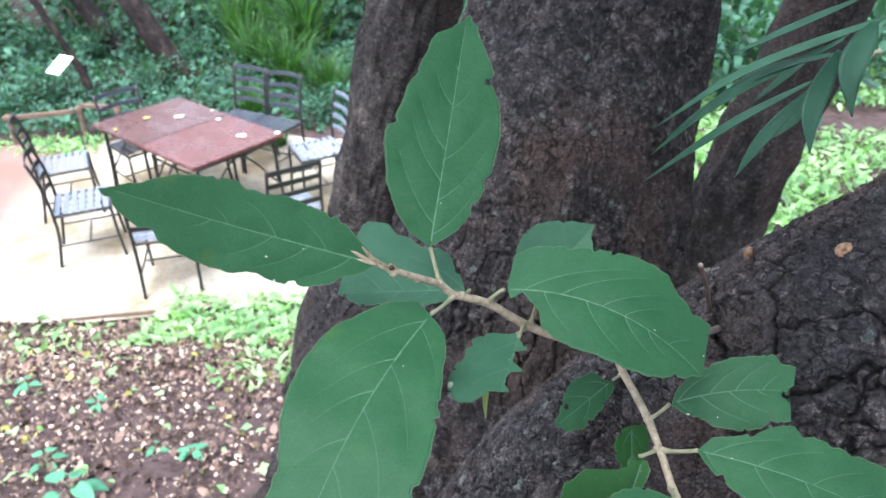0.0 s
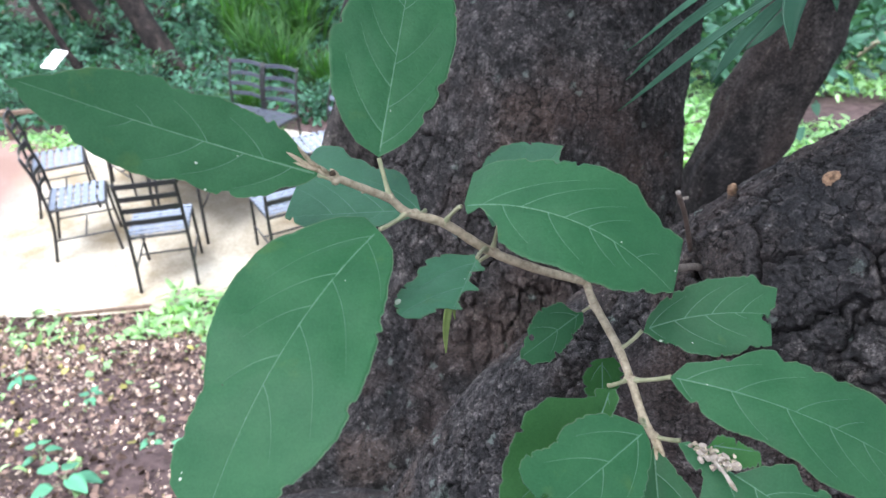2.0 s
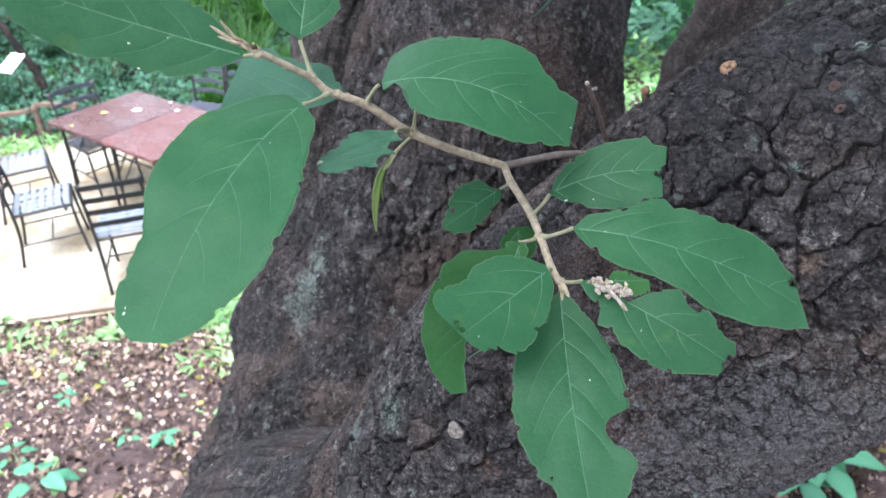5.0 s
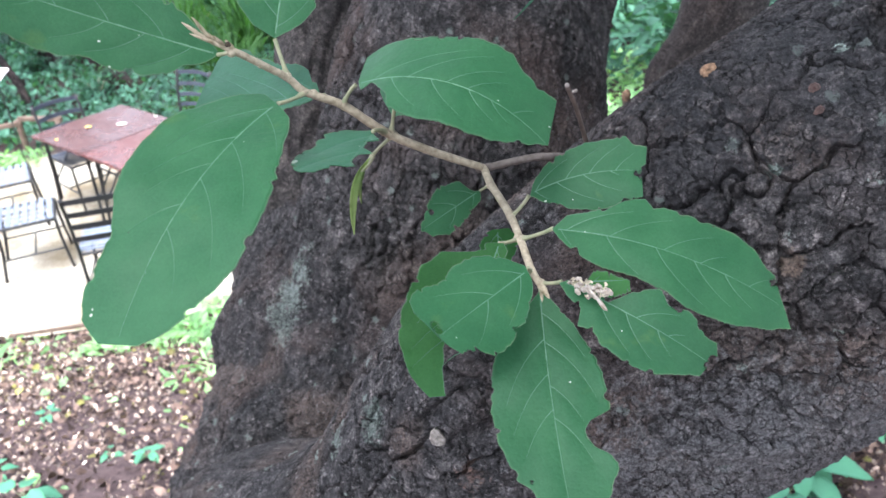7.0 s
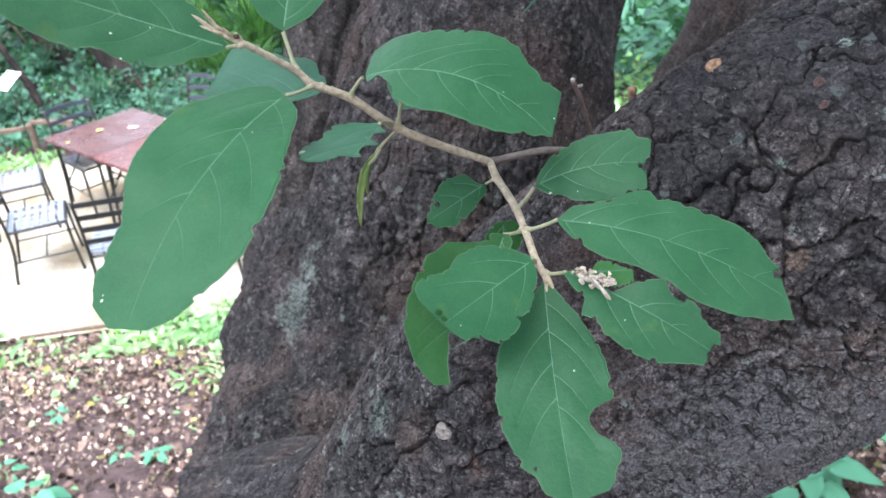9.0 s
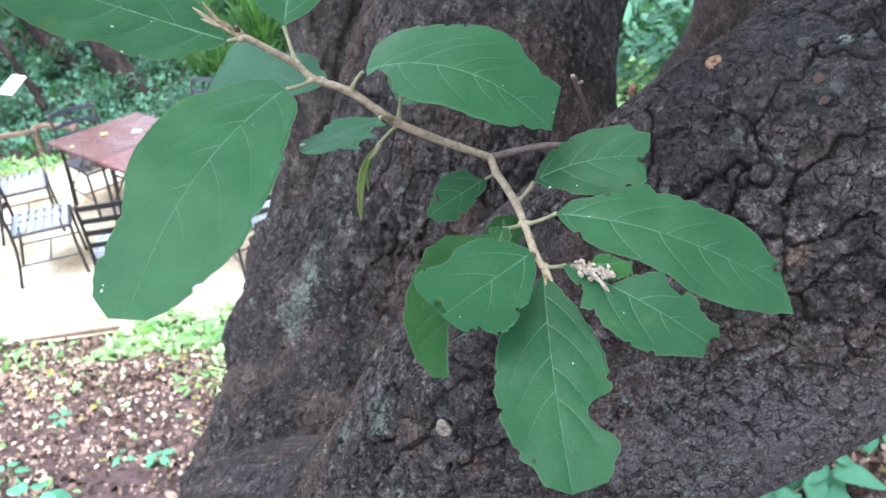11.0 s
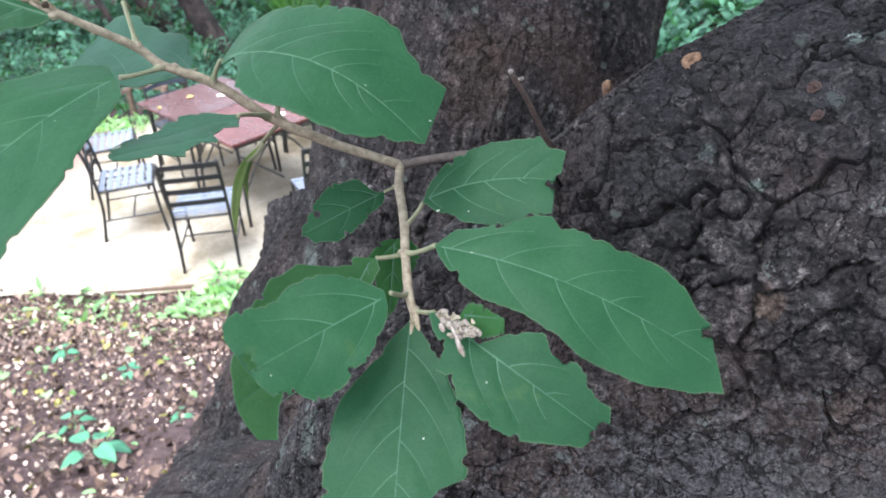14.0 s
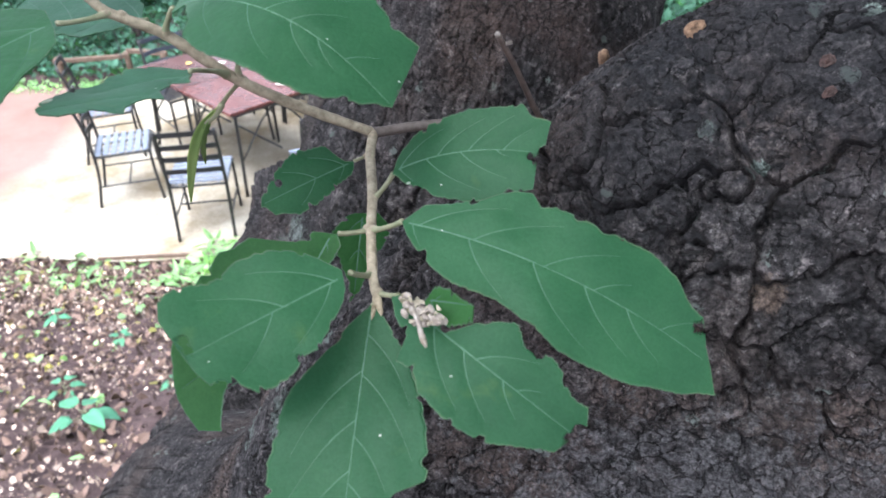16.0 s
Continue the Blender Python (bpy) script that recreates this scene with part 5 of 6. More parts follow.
# the terrace: a thin sheet of sand laid in a hollow of the ground
tv, tf = [], []
tn, tm = 60, 34
for j in range(tm):
    for i in range(tn):
        px_ = -9.5 + 10.2 * i / (tn - 1)
        front = 4.55 + 0.12 * (px_ + 3) * 0.9 + 0.05 * math.sin(px_ * 3.1)
        back = 8.05 + 0.16 * math.sin(px_ * 1.7) + 0.06 * math.sin(px_ * 5)
        py_ = front + (back - front) * j / (tm - 1)
        tv.append((px_, py_, 0.0 + 0.008 * noise.noise(Vector((px_ * 2, py_ * 2, 0)))))
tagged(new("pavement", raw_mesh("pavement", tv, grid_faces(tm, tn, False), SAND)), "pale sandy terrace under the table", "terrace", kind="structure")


# ---- terrace furniture ----
def box_bm(bm, c, size, rot=None):
    r = bmesh.ops.create_cube(bm, size=1.0)
    m = Matrix.Translation(c) @ (rot or Matrix()) @ Matrix.Diagonal((*size, 1))
    bmesh.ops.transform(bm, matrix=m, verts=r["verts"])
    return r["verts"]


def bar(name, pts, r, material, parent, label=""):
    me = tube_mesh(name, [(*p, r) for p in pts], material, 8, 5)
    return part_mesh(name, me, parent, label)


def slat(name, c, size, material, parent, curve=0.0, label=""):
    bm = bmesh.new()
    box_bm(bm, c, size)
    bmesh.ops.bevel(bm, geom=bm.edges[:], offset=min(size) * 0.3, segments=1, affect="EDGES")
    return part(name, bm, material, parent, label)


def make_chair(label, seat_material, back_material):
    """Iron ladder-back chair facing +x, its seat centre over the origin."""
    ch = thing("garden_chair", label, "chair", "chairs round the table")
    for s in (-1, 1):
        y = 0.205 * s
        bar("back_post", [(-0.26, y, 0.0), (-0.215, y, 0.25), (-0.21, y, 0.45), (-0.235, y, 0.7), (-0.29, y, 0.9)], 0.013, IRON, ch)
        bar("front_leg", [(0.235, y, 0.0), (0.215, y, 0.25), (0.21, y, 0.44)], 0.012, IRON, ch)
        bar("side_rail", [(-0.21, y, 0.435), (0.0, y, 0.437), (0.21, y, 0.435)], 0.012, IRON, ch)
        bar("stretcher", [(-0.225, y, 0.18), (0.0, y, 0.18), (0.22, y, 0.18)], 0.008, IRON, ch)
    bar("front_rail", [(0.21, -0.2, 0.435), (0.21, 0, 0.435), (0.21, 0.2, 0.435)], 0.012, IRON, ch)
    bar("rear_rail", [(-0.21, -0.2, 0.435), (-0.21, 0, 0.435), (-0.21, 0.2, 0.435)], 0.012, IRON, ch)
    bar("cross_stretcher", [(0.0, -0.205, 0.18), (0, 0, 0.18), (0.0, 0.205, 0.18)], 0.008, IRON, ch)
    for z, off in ((0.56, -0.222), (0.66, -0.231), (0.76, -0.252), (0.87, -0.282)):
        vs = []
        for i in range(9):
            t = i / 8 * 2 - 1
            for dz, dx in ((-0.019, 0.004), (0.019, 0.004), (0.019, -0.004), (-0.019, -0.004)):
                vs.append((off - 0.03 * (1 - t * t) + dx, 0.205 * t, z + dz + 0.012 * (1 - t * t)))
        fs = [tuple(q) for q in grid_faces(9, 4)] + [(0, 1, 2, 3), (35, 34, 33, 32)]
        part_mesh("back_slat", raw_mesh("back_slat", vs, fs, back_material, False), ch)
    for i in range(7):
        slat("seat_strap", (-0.18 + 0.06 * i, 0.0, 0.455), (0.038, 0.43, 0.008), seat_material, ch)
    for i in range(4):
        slat("seat_weave", (0.0, -0.15 + 0.1 * i, 0.449), (0.41, 0.022, 0.005), seat_material, ch)
    return ch


def set_chair(ch, x, y, deg):
    ch.matrix_basis = pose(x, y, 0.0, 0, 0, deg)
    return ch


pale_chair = set_chair(make_chair("black iron ladder-back chair with a pale strapped seat", STRAP, IRON), -2.20, 5.13, 103)
dark_chair = set_chair(make_chair("black iron ladder-back chair with dark blue straps", STRAP_DARK, STRAP_DARK), -2.99, 6.78, -45)
for x, y, deg in ((-3.03, 5.60, 22), (-3.53, 6.36, 25), (-1.33, 5.42, 121)):
    copy_thing(pale_chair, pose(x, y, 0, 0, 0, deg))
copy_thing(dark_chair, pose(-2.22, 7.38, 0, 0, 0, -119))
copy_thing(dark_chair, pose(-1.83, 7.16, 0, 0, 0, -119))
white_chair = set_chair(make_chair("iron garden chair with pale slatted back and seat", STRAP, STRAP), -1.28, 6.56, 207)


def make_table(label, x, y, deg):
    tb = thing("garden_table", label, "table", "tables pushed together")
    bm = bmesh.new()
    box_bm(bm, (0, 0, 0.737), (0.797, 0.9, 0.026))
    bmesh.ops.bevel(bm, geom=bm.edges[:], offset=0.006, segments=2, affect="EDGES")
    part("tabletop", bm, WOOD, tb, "glossy red-brown wooden top")
    for sx in (-1, 1):
        for sy in (-1, 1):
            bar("leg", [(0.36 * sx, 0.40 * sy, 0.0), (0.34 * sx, 0.38 * sy, 0.35), (0.33 * sx, 0.37 * sy, 0.72)], 0.014, IRON, tb)
        bar("end_rail", [(0.335 * sx, -0.37, 0.69), (0.335 * sx, 0, 0.69), (0.335 * sx, 0.37, 0.69)], 0.011, IRON, tb)
        bar("brace", [(0.34 * sx, -0.38, 0.3), (0.335 * sx, 0, 0.68), (0.34 * sx, 0.38, 0.3)], 0.008, IRON, tb)
    for sy in (-1, 1):
        bar("side_rail", [(-0.33, 0.37 * sy, 0.69), (0, 0.37 * sy, 0.69), (0.33, 0.37 * sy, 0.69)], 0.011, IRON, tb)
    bar("stretcher", [(-0.34, 0.0, 0.3), (0, 0, 0.3), (0.34, 0.0, 0.3)], 0.009, IRON, tb)
    tb.matrix_basis = pose(x, y, 0, 0, 0, deg)
    return tb


# centre of the pair, long side along the line from the near to the left corner
tc_, tdir = Vector((-2.366, 6.345)), Vector((-0.765, 0.645))
for s in (-0.4, 0.4):
    make_table("square red-brown wooden garden table on black iron legs", tc_.x + tdir.x * s, tc_.y + tdir.y * s, math.degrees(math.atan2(tdir.y, tdir.x)))
YELLOW = plain_material("yellow_petal", (0.6, 0.4, 0.08), (0.8, 0.62, 0.2), 60, 0.7)
CREAM = plain_material("cream_petal", (0.7, 0.66, 0.55), (0.85, 0.82, 0.74), 60, 0.7)
for i, (x, y, r, m) in enumerate(((-2.80, 6.63, 0.028, YELLOW), (-2.51, 6.64, 0.036, CREAM), (-1.823, 6.14, 0.036, CREAM), (-2.13, 6.55, 0.02, CREAM), (-2.25, 6.78, 0.016, CREAM), (-1.53, 6.19, 0.03, CREAM), (-2.98, 6.36, 0.016, YELLOW))):
    vs = []
    for k in range(4):
        for j in range(10):
            g = 2 * math.pi * j / 10
            vs.append((x + r * k / 3 * math.cos(g) * (1 + 0.2 * math.sin(2 * g + i)), y + r * k / 3 * math.sin(g), 0.7525 + 0.006 * (k / 3) ** 2 + 0.003 * math.sin(3 * g) * k / 3))
    tagged(new("fallen_petal", raw_mesh("fallen_petal", vs, grid_faces(4, 10), m)), "pale fallen petal lying on the table", "petal", "petals on the table")

# low edging: boards at the terrace's front, rails at its back
def board(name, a, b, height, thick, lift, label):
    a, b = Vector(a), Vector(b)
    d = b - a
    bm = bmesh.new()
    box_bm(bm, (a + b) / 2 + Vector((0, 0, lift)), (d.length, thick, height), Matrix.Rotation(math.atan2(d.y, d.x), 4, "Z"))
    bmesh.ops.subdivide_edges(bm, edges=bm.edges[:], cuts=3)
    for v in bm.verts:
        v.co += Vector((0, 0, 0.006)) * noise.noise(v.co * 8)
    bmesh.ops.bevel(bm, geom=[e for e in bm.edges if e.calc_face_angle(0) > 1], offset=0.004, segments=1, affect="EDGES")
    ob = part(name, bm, PALE_WOOD, None)
    return tagged(ob, label, "board", "edging boards")


board("edging_board", (-2.85, 4.55, 0.0), (-2.2, 4.64, 0.0), 0.035, 0.022, 0.008, "weathered edging board along the sandy terrace")
board("edging_rail", (-4.95, 7.95, 0.0), (-4.2, 8.15, 0.0), 0.05, 0.045, 0.30, "weathered low timber rail beside shrubs")
board("edging_rail", (-4.2, 8.2, 0.0), (-3.7, 8.1, 0.0), 0.05, 0.045, 0.345, "weathered low timber rail beside shrubs")
for x, y in ((-4.9, 7.98), (-4.2, 8.17), (-3.75, 8.11)):
    rail_post = new("edging_post", tube_mesh("edging_post", [(x, y, -0.05, 0.035), (x, y, 0.15, 0.035), (x, y, 0.34, 0.033)], PALE_WOOD, 10, 4, 0.05))
    tagged(rail_post, "short weathered timber post of the low rail", "post", "edging posts")

# white sign board on a stake
sign = thing("sign_board", "blank white sign board tilted on a thin stake", "sign", at=(-3.93, 7.52, 0.0))
bm = bmesh.new()
box_bm(bm, (0, 0, 0), (0.2, 0.24, 0.012))
bmesh.ops.bevel(bm, geom=bm.edges[:], offset=0.004, segments=2, affect="EDGES")
pl = part("board", bm, WHITE, sign)
pl.matrix_basis = pose(0, 0, 1.0, 30, 0, -28)
bar("stake", [(0, 0.03, 0.0), (0, 0.03, 0.5), (0, 0.02, 0.97)], 0.006, IRON, sign)

# ---- far trunks ----
plain_trunk("dark leaning tree trunk among shrubs", [(-4.73, 11.0, -0.3, 0.15), (-4.92, 11.0, 0.29, 0.14), (-5.24, 11.0, 0.9, 0.13), (-5.5, 11.0, 1.6, 0.13), (-6.4, 11.1, 4.0, 0.1), (-7.0, 11.2, 6.0, 0.05)], 40, 0.05, 12.0, BARK_FAR)
plain_trunk("brown leaning tree trunk among shrubs", [(-3.62, 10.0, -0.2, 0.17), (-3.76, 10.0, 0.2, 0.155), (-3.98, 10.0, 0.73, 0.15), (-4.23, 10.0, 1.36, 0.14), (-5.3, 10.1, 4.0, 0.1), (-6.4, 10.2, 6.0, 0.05)], 40, 0.05, 14.0, BARK_FAR)
plain_trunk("thin dark leaning trunk beside the sign", [(-4.65, 9.5, -0.1, 0.05), (-4.72, 9.5, 0.28, 0.046), (-4.88, 9.5, 0.74, 0.044), (-5.08, 9.5, 1.22, 0.042), (-5.9, 9.6, 3.4, 0.035), (-6.4, 9.7, 5.2, 0.02)], 24, 0.05, 16.0, BARK_FAR)

# ---- plants ----
LITTER = leaf_material("leaf_litter", (0.2, 0.14, 0.13), (0.065, 0.042, 0.04), 0.9, 0.8, 0.05, "island", 40.0)
CHIPS = leaf_material("pale_dry_scraps", (0.52, 0.43, 0.405), (0.27, 0.195, 0.18), 0.8, 0.8, 0.05, "island", 40.0)
GOLD = leaf_material("yellowed_leaf", (0.42, 0.36, 0.14), (0.2, 0.2, 0.07), 0.6, 0.7, 0.2, "island", 40.0)
COVER = leaf_material("groundcover_leaf", (0.33, 0.5, 0.28), (0.16, 0.32, 0.145), 0.45, 0.5, 0.35, "island", 60.0)
SHRUB = leaf_material("shrub_leaf", (0.072, 0.165, 0.125), (0.03, 0.08, 0.058), 0.6, 0.5, 0.25, "island", 60.0)
GRASS = leaf_material("grass_leaf", (0.058, 0.13, 0.043), (0.027, 0.075, 0.025), 0.4, 0.5, 0.35, "island", 60.0)


def slope_points(rs_, count, x0, x1, y0, y1, z_off=0.012):
    x, y = rs_.uniform(x0, x1, count), rs_.uniform(y0, y1, count)
    return np.stack([x, y, ground_z(x, y) + z_off + rs_.uniform(0, 0.02, count)], 1)


def scatter(name, label, category, c, rs_, lo_, hi_, aspect, material, tilt, bend=0.2):
    n = len(c)
    g = rs_.uniform(0, 2 * math.pi, n)
    d = np.stack([np.cos(g), np.sin(g), rs_.normal(0, tilt, n)], 1)
    up = np.stack([rs_.normal(0, tilt, n), rs_.normal(0, tilt, n), np.ones(n)], 1)
    L = lo_ + (hi_ - lo_) * rs_.uniform(0, 1, n) ** 1.8
    return tagged(new(name, quad_cloud(name, c, d, up, L, L * aspect * rs_.uniform(0.7, 1.6, n), material, bend)), label, category, kind="stuff")


rs = np.random.RandomState(11)
for x0, x1, y0, y1, k, where in ((-4.5, 0.4, 0.9, 4.55, 1.0, "before the terrace"), (0.4, 4.5, 0.6, 5.5, 0.6, "behind the tree"), (0.75, 2.4, 1.2, 2.8, 0.22, "below the limb"), (-3.9, -0.7, 3.2, 4.6, 0.2, "along the terrace edge")):
    scatter("leaf_litter", "dark brown rotting fallen leaves on soil " + where, "leaf litter", slope_points(rs, int(20000 * k), x0, x1, y0, y1), rs, 0.008, 0.055, 0.5, LITTER, 0.9)
    scatter("dry_scraps", "pale pinkish dry leaf scraps on soil " + where, "leaf litter", slope_points(rs, int(15000 * k), x0, x1, y0, y1), rs, 0.004, 0.03, 0.7, CHIPS, 0.9)
    scatter("yellowed_leaves", "few yellowed fallen leaves on soil " + where, "leaf litter", slope_points(rs, int(700 * k), x0, x1, y0, y1), rs, 0.012, 0.06, 0.5, GOLD, 0.6)
scatter("groundcover", "bright green low groundcover at the terrace edge", "groundcover", np.vstack([slope_points(rs, 1500, -2.1, 0.2, 4.0, 4.85, 0.05), slope_points(rs, 130, -3.4, -2.0, 3.7, 4.6, 0.03), slope_points(rs, 480, -1.3, 0.2, 3.1, 4.1, 0.04)]), rs, 0.05, 0.14, 0.3, COVER, 0.75, 0.35)
scatter("groundcover", "bright green low groundcover beyond the tree", "groundcover", slope_points(rs, 14000, 0.5, 5.5, 2.2, 5.9, 0.08), rs, 0.04, 0.11, 0.3, COVER, 0.75, 0.3)
scatter("groundcover", "bright green low groundcover between the trunks", "groundcover", np.vstack([slope_points(rs, 2600, 0.2, 2.2, 2.0, 4.5, 0.06), slope_points(rs, 4000, 0.0, 2.4, 4.5, 8.4, 0.08), slope_points(rs, 1800, 2.4, 5.0, 6.7, 8.4, 0.08)]), rs, 0.05, 0.14, 0.35, COVER, 0.6)
scatter("bank_foliage", "low blue-green foliage covering the bank", "foliage", slope_points(rs, 17000, -9.0, 2.0, 8.15, 12.0, 0.1), rs, 0.05, 0.16, 0.4, SHRUB, 0.8)
scatter("groundcover", "low bright green mound of groundcover behind the chairs", "groundcover", np.vstack([slope_points(rs, 420, -4.75, -3.9, 7.65, 8.1, 0.04), slope_points(rs, 160, -5.6, -4.9, 7.75, 8.1, 0.04)]), rs, 0.04, 0.11, 0.35, COVER, 0.8, 0.3)
scatter("weed_seedlings", "scattered small green weed seedlings on soil", "weeds", slope_points(rs, 260, -4.0, 0.2, 1.4, 4.3, 0.03), rs, 0.03, 0.07, 0.6, COVER, 0.4)


def shrub_mesh(seed, leaves, radius, height, lo_, hi_, aspect, material):
    r = np.random.RandomState(seed)
    cl = r.normal(0, 1, (16, 3)) * (radius * 0.45, radius * 0.45, height * 0.28) + (0, 0, height * 0.5)
    c = cl[r.randint(0, 16, leaves)] + r.normal(0, 1, (leaves, 3)) * radius * 0.22
    c[:, 2] = np.abs(c[:, 2])
    d = c - (0, 0, height * 0.3) + r.normal(0, radius * 0.5, (leaves, 3))
    up = np.stack([r.normal(0, 0.5, leaves), r.normal(0, 0.5, leaves), np.ones(leaves)], 1)
    L = r.uniform(lo_, hi_, leaves)
    return quad_cloud("foliage", c, d, up, L, L * aspect, material, 0.2)


def make_shrub(seed, label, *shape):
    ob = thing("shrub", label, "shrub", "shrubs")
    part_mesh("foliage", shrub_mesh(seed, *shape), ob)
    for i in range(4):
        g = i * 1.7 + seed
        rr = shape[1] * 0.4
        bar("branch", [(0, 0, -0.05), (rr * 0.4 * math.cos(g), rr * 0.4 * math.sin(g), shape[2] * 0.3), (rr * math.cos(g), rr * math.sin(g), shape[2] * 0.65)], 0.012, STEM, ob)
    return ob


protos = [make_shrub(21, "dense dark green shrub with small leaves", 950, 0.75, 0.8, 0.075, 0.16, 0.5, SHRUB),
          make_shrub(22, "leafy green shrub in the planted bank", 800, 0.8, 1.0, 0.1, 0.21, 0.4, SHRUB),
          make_shrub(23, "low spreading green shrub", 850, 0.8, 0.55, 0.065, 0.135, 0.6, SHRUB)]
spots = []
rs = np.random.RandomState(31)
for row, y in enumerate((7.4, 8.7, 9.6, 10.8, 12.2, 13.8, 15.5)):
    for x in np.arange(-11 - row, 9 + row, 1.15):
        spots.append((x + rs.uniform(-0.4, 0.4), y + rs.uniform(-0.35, 0.35)))
first = 0
for i, (x, y) in enumerate(spots):
    if (x < 1.0 and y < 8.3) or (abs(x + 4.4) < 0.5 and y < 9) or (x > 1.0 and y < 7.0) or x > 0.62 * y or x < -0.72 * y or (y > 13 and abs(x + 1) > 5):
        continue
    m = pose(x, y, float(ground_z(x, y)), 0, 0, rs.uniform(0, 360)) @ Matrix.Scale(rs.uniform(0.75, 1.25) * (0.42 if y < 11.6 and -6.8 < x < -0.5 else 0.7 if y < 10.2 and x < 0.5 else 1.0), 4)
    if first < 3:
        protos[first].matrix_basis = m
        first += 1
    else:
        cp = copy_thing(protos[i % 3], m)
        cp.matrix_basis = m


def make_grass(seed, label):
    r = np.random.RandomState(seed)
    vs, fs = [], []
    for i in range(170):
        g, lean = r.uniform(0, 6.28), r.uniform(0.2, 0.9)
        L, w = r.uniform(0.5, 1.1), r.uniform(0.008, 0.018)
        o = np.array([r.normal(0, 0.09), r.normal(0, 0.09), 0])
        out = np.array([math.cos(g), math.sin(g), 0])
        sd = np.array([-math.sin(g), math.cos(g), 0])
        b = len(vs)
        for q in range(6):
            s = q / 5
            p = o + out * L * lean * s ** 1.4 + np.array([0, 0, 1]) * L * (s - 0.55 * lean * s ** 2.2)
            ww = w * (1 - s) ** 0.6
            vs += [p - sd * ww, p + sd * ww]
            if q:
                e = b + 2 * q
                fs.append((e - 2, e - 1, e + 1, e))
    ob = thing("grass_clump", label, "grass", "grass clumps")
    part_mesh("tuft", raw_mesh("tuft", vs, fs, GRASS, False), ob)
    return ob


grass = make_grass(41, "bright green clump of long arching grass")
grass.matrix_basis = pose(-2.7, 10.2, float(ground_z(-2.7, 10.2)))
for x, y, s in ((-2.2, 9.7, 1.0), (-3.1, 11.2, 1.3), (-2.2, 11.0, 1.4), (-1.6, 9.2, 0.8), (-2.5, 12.2, 1.5), (-2.4, 8.6, 0.6), (-1.95, 7.75, 0.45), (1.2, 8.8, 0.8)):
    m = pose(x, y, float(ground_z(x, y)), 0, 0, 60 * x * y) @ Matrix.Scale(s, 4)
    copy_thing(grass, m).matrix_basis = m

# ---- unseen crown of the old tree, added high over the branch to block skylight ----
rs = np.random.RandomState(71)
clumps = rs.normal(0, 1, (150, 3))
clumps /= np.linalg.norm(clumps, axis=1)[:, None]
clumps = clumps * rs.uniform(0.2, 1, (150, 1)) ** 0.5 * (2.5, 2.2, 0.8) + (1.5, -0.1, 5.5)
many = 6500
cc = clumps[rs.randint(0, 150, many)] + rs.normal(0, 0.22, (many, 3))
dd = rs.normal(0, 1, (many, 3)) * (1, 1, 0.5)
uu_ = np.stack([rs.normal(0, 0.5, many), rs.normal(0, 0.5, many), np.ones(many)], 1)
ll = rs.uniform(0.08, 0.16, many)
under(tree, part_mesh("crown", quad_cloud("crown", cc, dd, uu_, ll, ll * 0.5, CROWN), tree, "high green leafy crown, added out of view"))
for i in range(9):
    g = 0.7 * i
    tip = (1.5 + 1.8 * math.cos(g), -0.1 + 1.6 * math.sin(g), 5.4 + 0.3 * math.sin(2.3 * i))
    rod("bough", [(0.32, 1.05, 4.2, 0.07), (0.32 + (tip[0] - 0.32) * 0.4, 1.05 + (tip[1] - 1.05) * 0.4, 4.75, 0.045), (*tip, 0.015)], BARK_GREY, tree, "", 10, 0.05, 6, i)


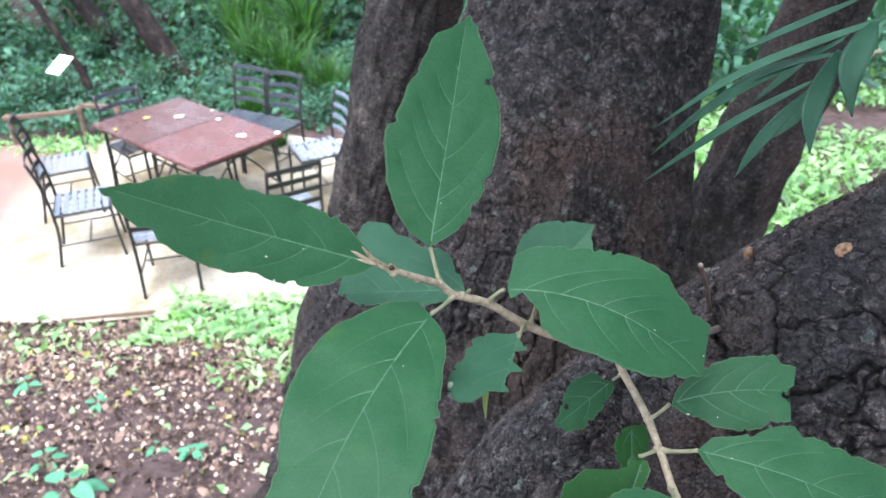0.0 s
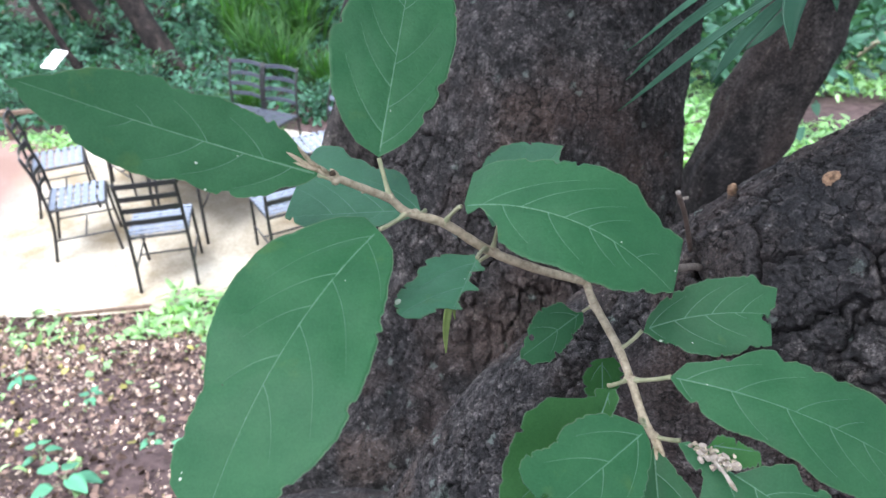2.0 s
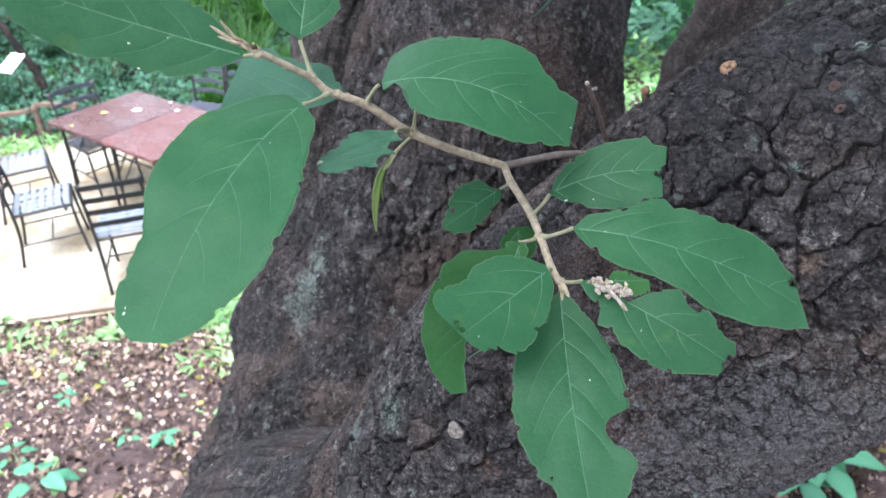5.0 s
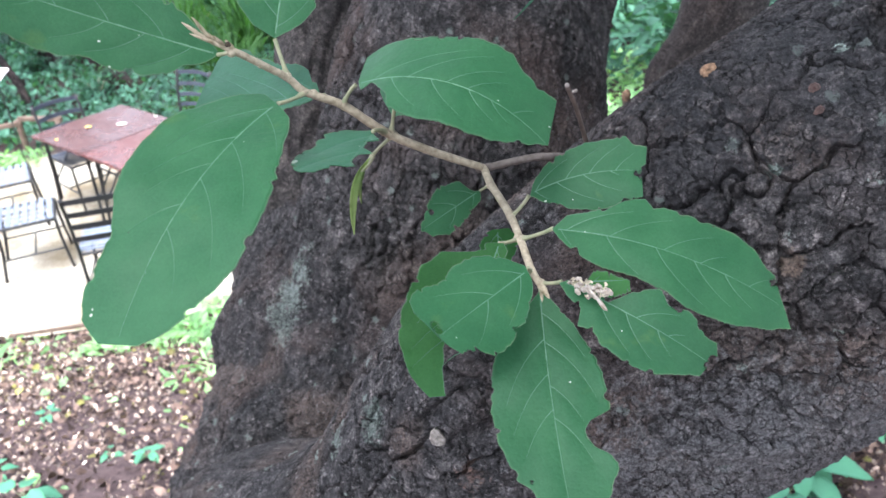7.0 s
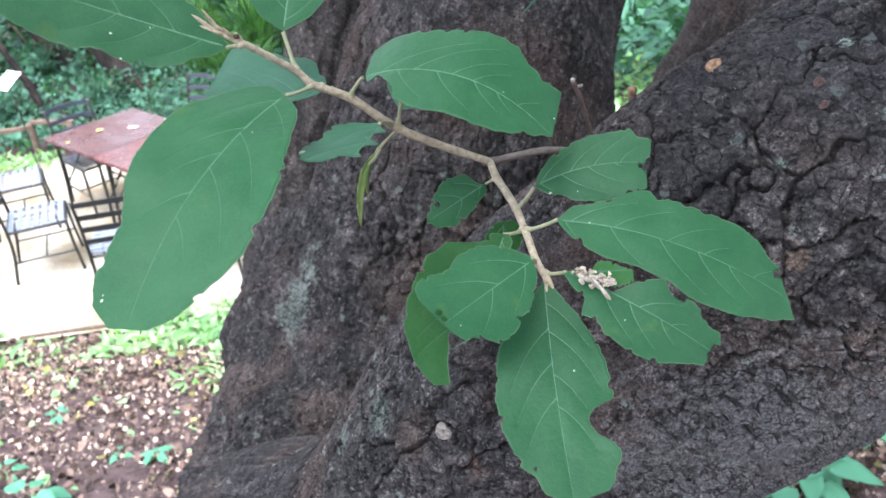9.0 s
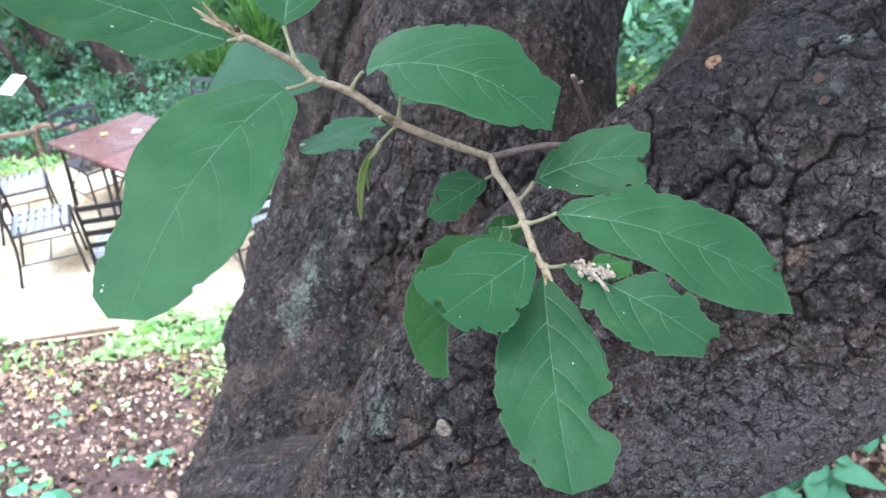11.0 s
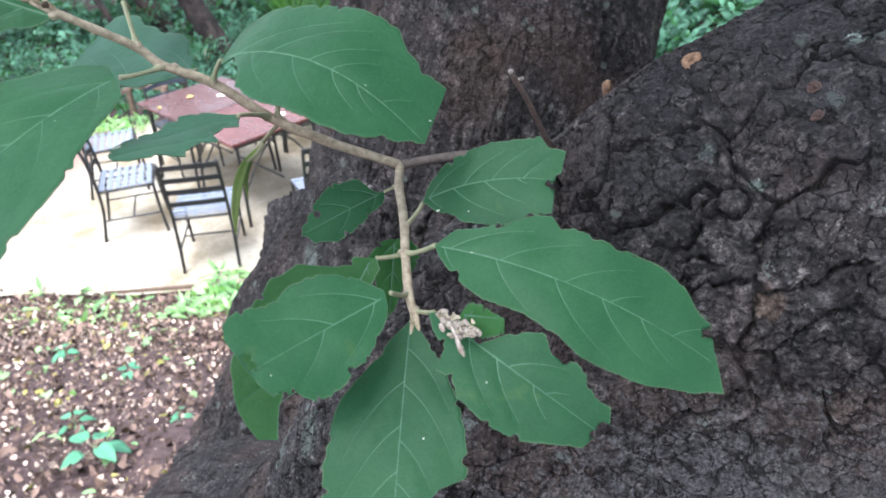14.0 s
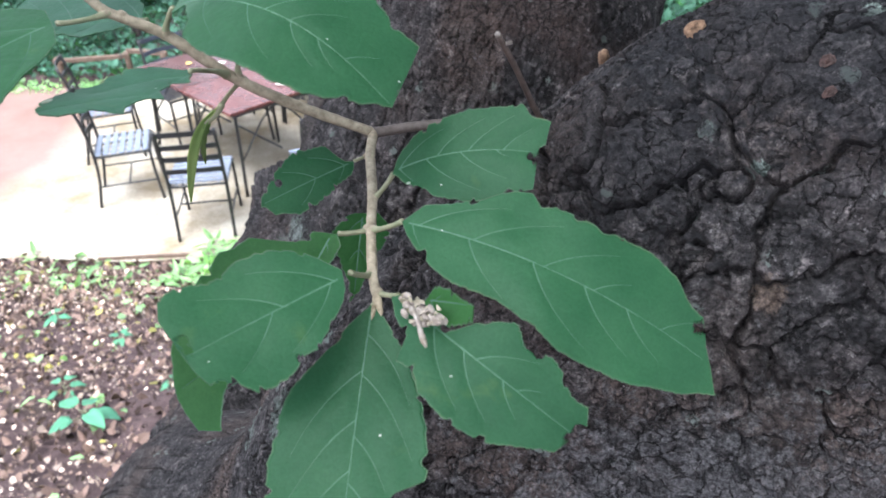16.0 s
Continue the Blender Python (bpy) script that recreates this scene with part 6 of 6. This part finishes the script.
def seedling(x, y, size, seed, label, leaves=5):
    """A few broad leaves on thin leaning stalks."""
    ob = thing("seedling", label, "plant", "seedlings", at=(x, y, float(ground_z(x, y))))
    r = np.random.RandomState(seed)
    bar("stalk", [(0, 0, -0.02), (0.004, 0, size * 0.4), (0, 0.006, size * 0.8)], 0.0025, PETIOLE, ob)
    for k in range(leaves):
        g = k * 2 * math.pi / leaves + r.uniform(0, 0.7)
        out = np.array([math.cos(g), math.sin(g), 0])
        z0 = size * r.uniform(0.4, 0.8)
        tip = out * size * r.uniform(0.2, 0.45) + np.array([0, 0, z0 + size * r.uniform(0.05, 0.3)])
        bar("petiole", [(0, 0, z0), tuple(tip * (0.5, 0.5, 0) + (0, 0, (z0 + tip[2]) / 2 + 0.004)), tuple(tip)], 0.0014, PETIOLE, ob)
        # heart-shaped blade, cupped along its rib
        L, W = size * r.uniform(0.75, 1.05), size * r.uniform(0.24, 0.34)
        d = out * 1.0 + np.array([0, 0, r.uniform(-0.5, 0.1)])
        d /= np.linalg.norm(d)
        sd = np.cross(d, [0, 0, 1.0])
        sd /= np.linalg.norm(sd)
        up = np.cross(sd, d)
        vs = []
        for q in range(9):
            u = q / 8
            w = W * math.sin(math.pi * min(1.0, 0.12 + 0.88 * u)) ** 0.8 * (1.15 - 0.5 * u)
            for c in (-1, -0.5, 0, 0.5, 1):
                vs.append(tip + d * L * u + sd * w * c + up * (w * 0.3 * abs(c) - 0.18 * L * u * u + 0.02 * L * math.sin(9 * u + 3 * c + k)))
        leaf = part_mesh("leaf", raw_mesh("leaf", vs, grid_faces(9, 5, False), SEEDLING), ob)
        leaf.modifiers.new("thickness", "SOLIDIFY").thickness = 0.0004
    return ob


SEEDLING = leaf_material("seedling_leaf", (0.12, 0.32, 0.2), (0.08, 0.24, 0.15), 0.2, 0.5, 0.3, "obj", 60.0)
for i, (x, y, size) in enumerate(((-1.36, 1.98, 0.11), (-1.22, 2.35, 0.05), (-1.75, 2.9, 0.06), (-1.05, 2.3, 0.06), (-1.62, 2.25, 0.07), (-2.3, 3.2, 0.07), (1.22, 1.72, 0.15), (1.14, 1.64, 0.13), (1.3, 1.8, 0.12), (1.56, 1.95, 0.08))):
    seedling(x, y, size, 90 + i, "small blue-green weed seedling on the soil slope", 8 if x > 1 else 5)
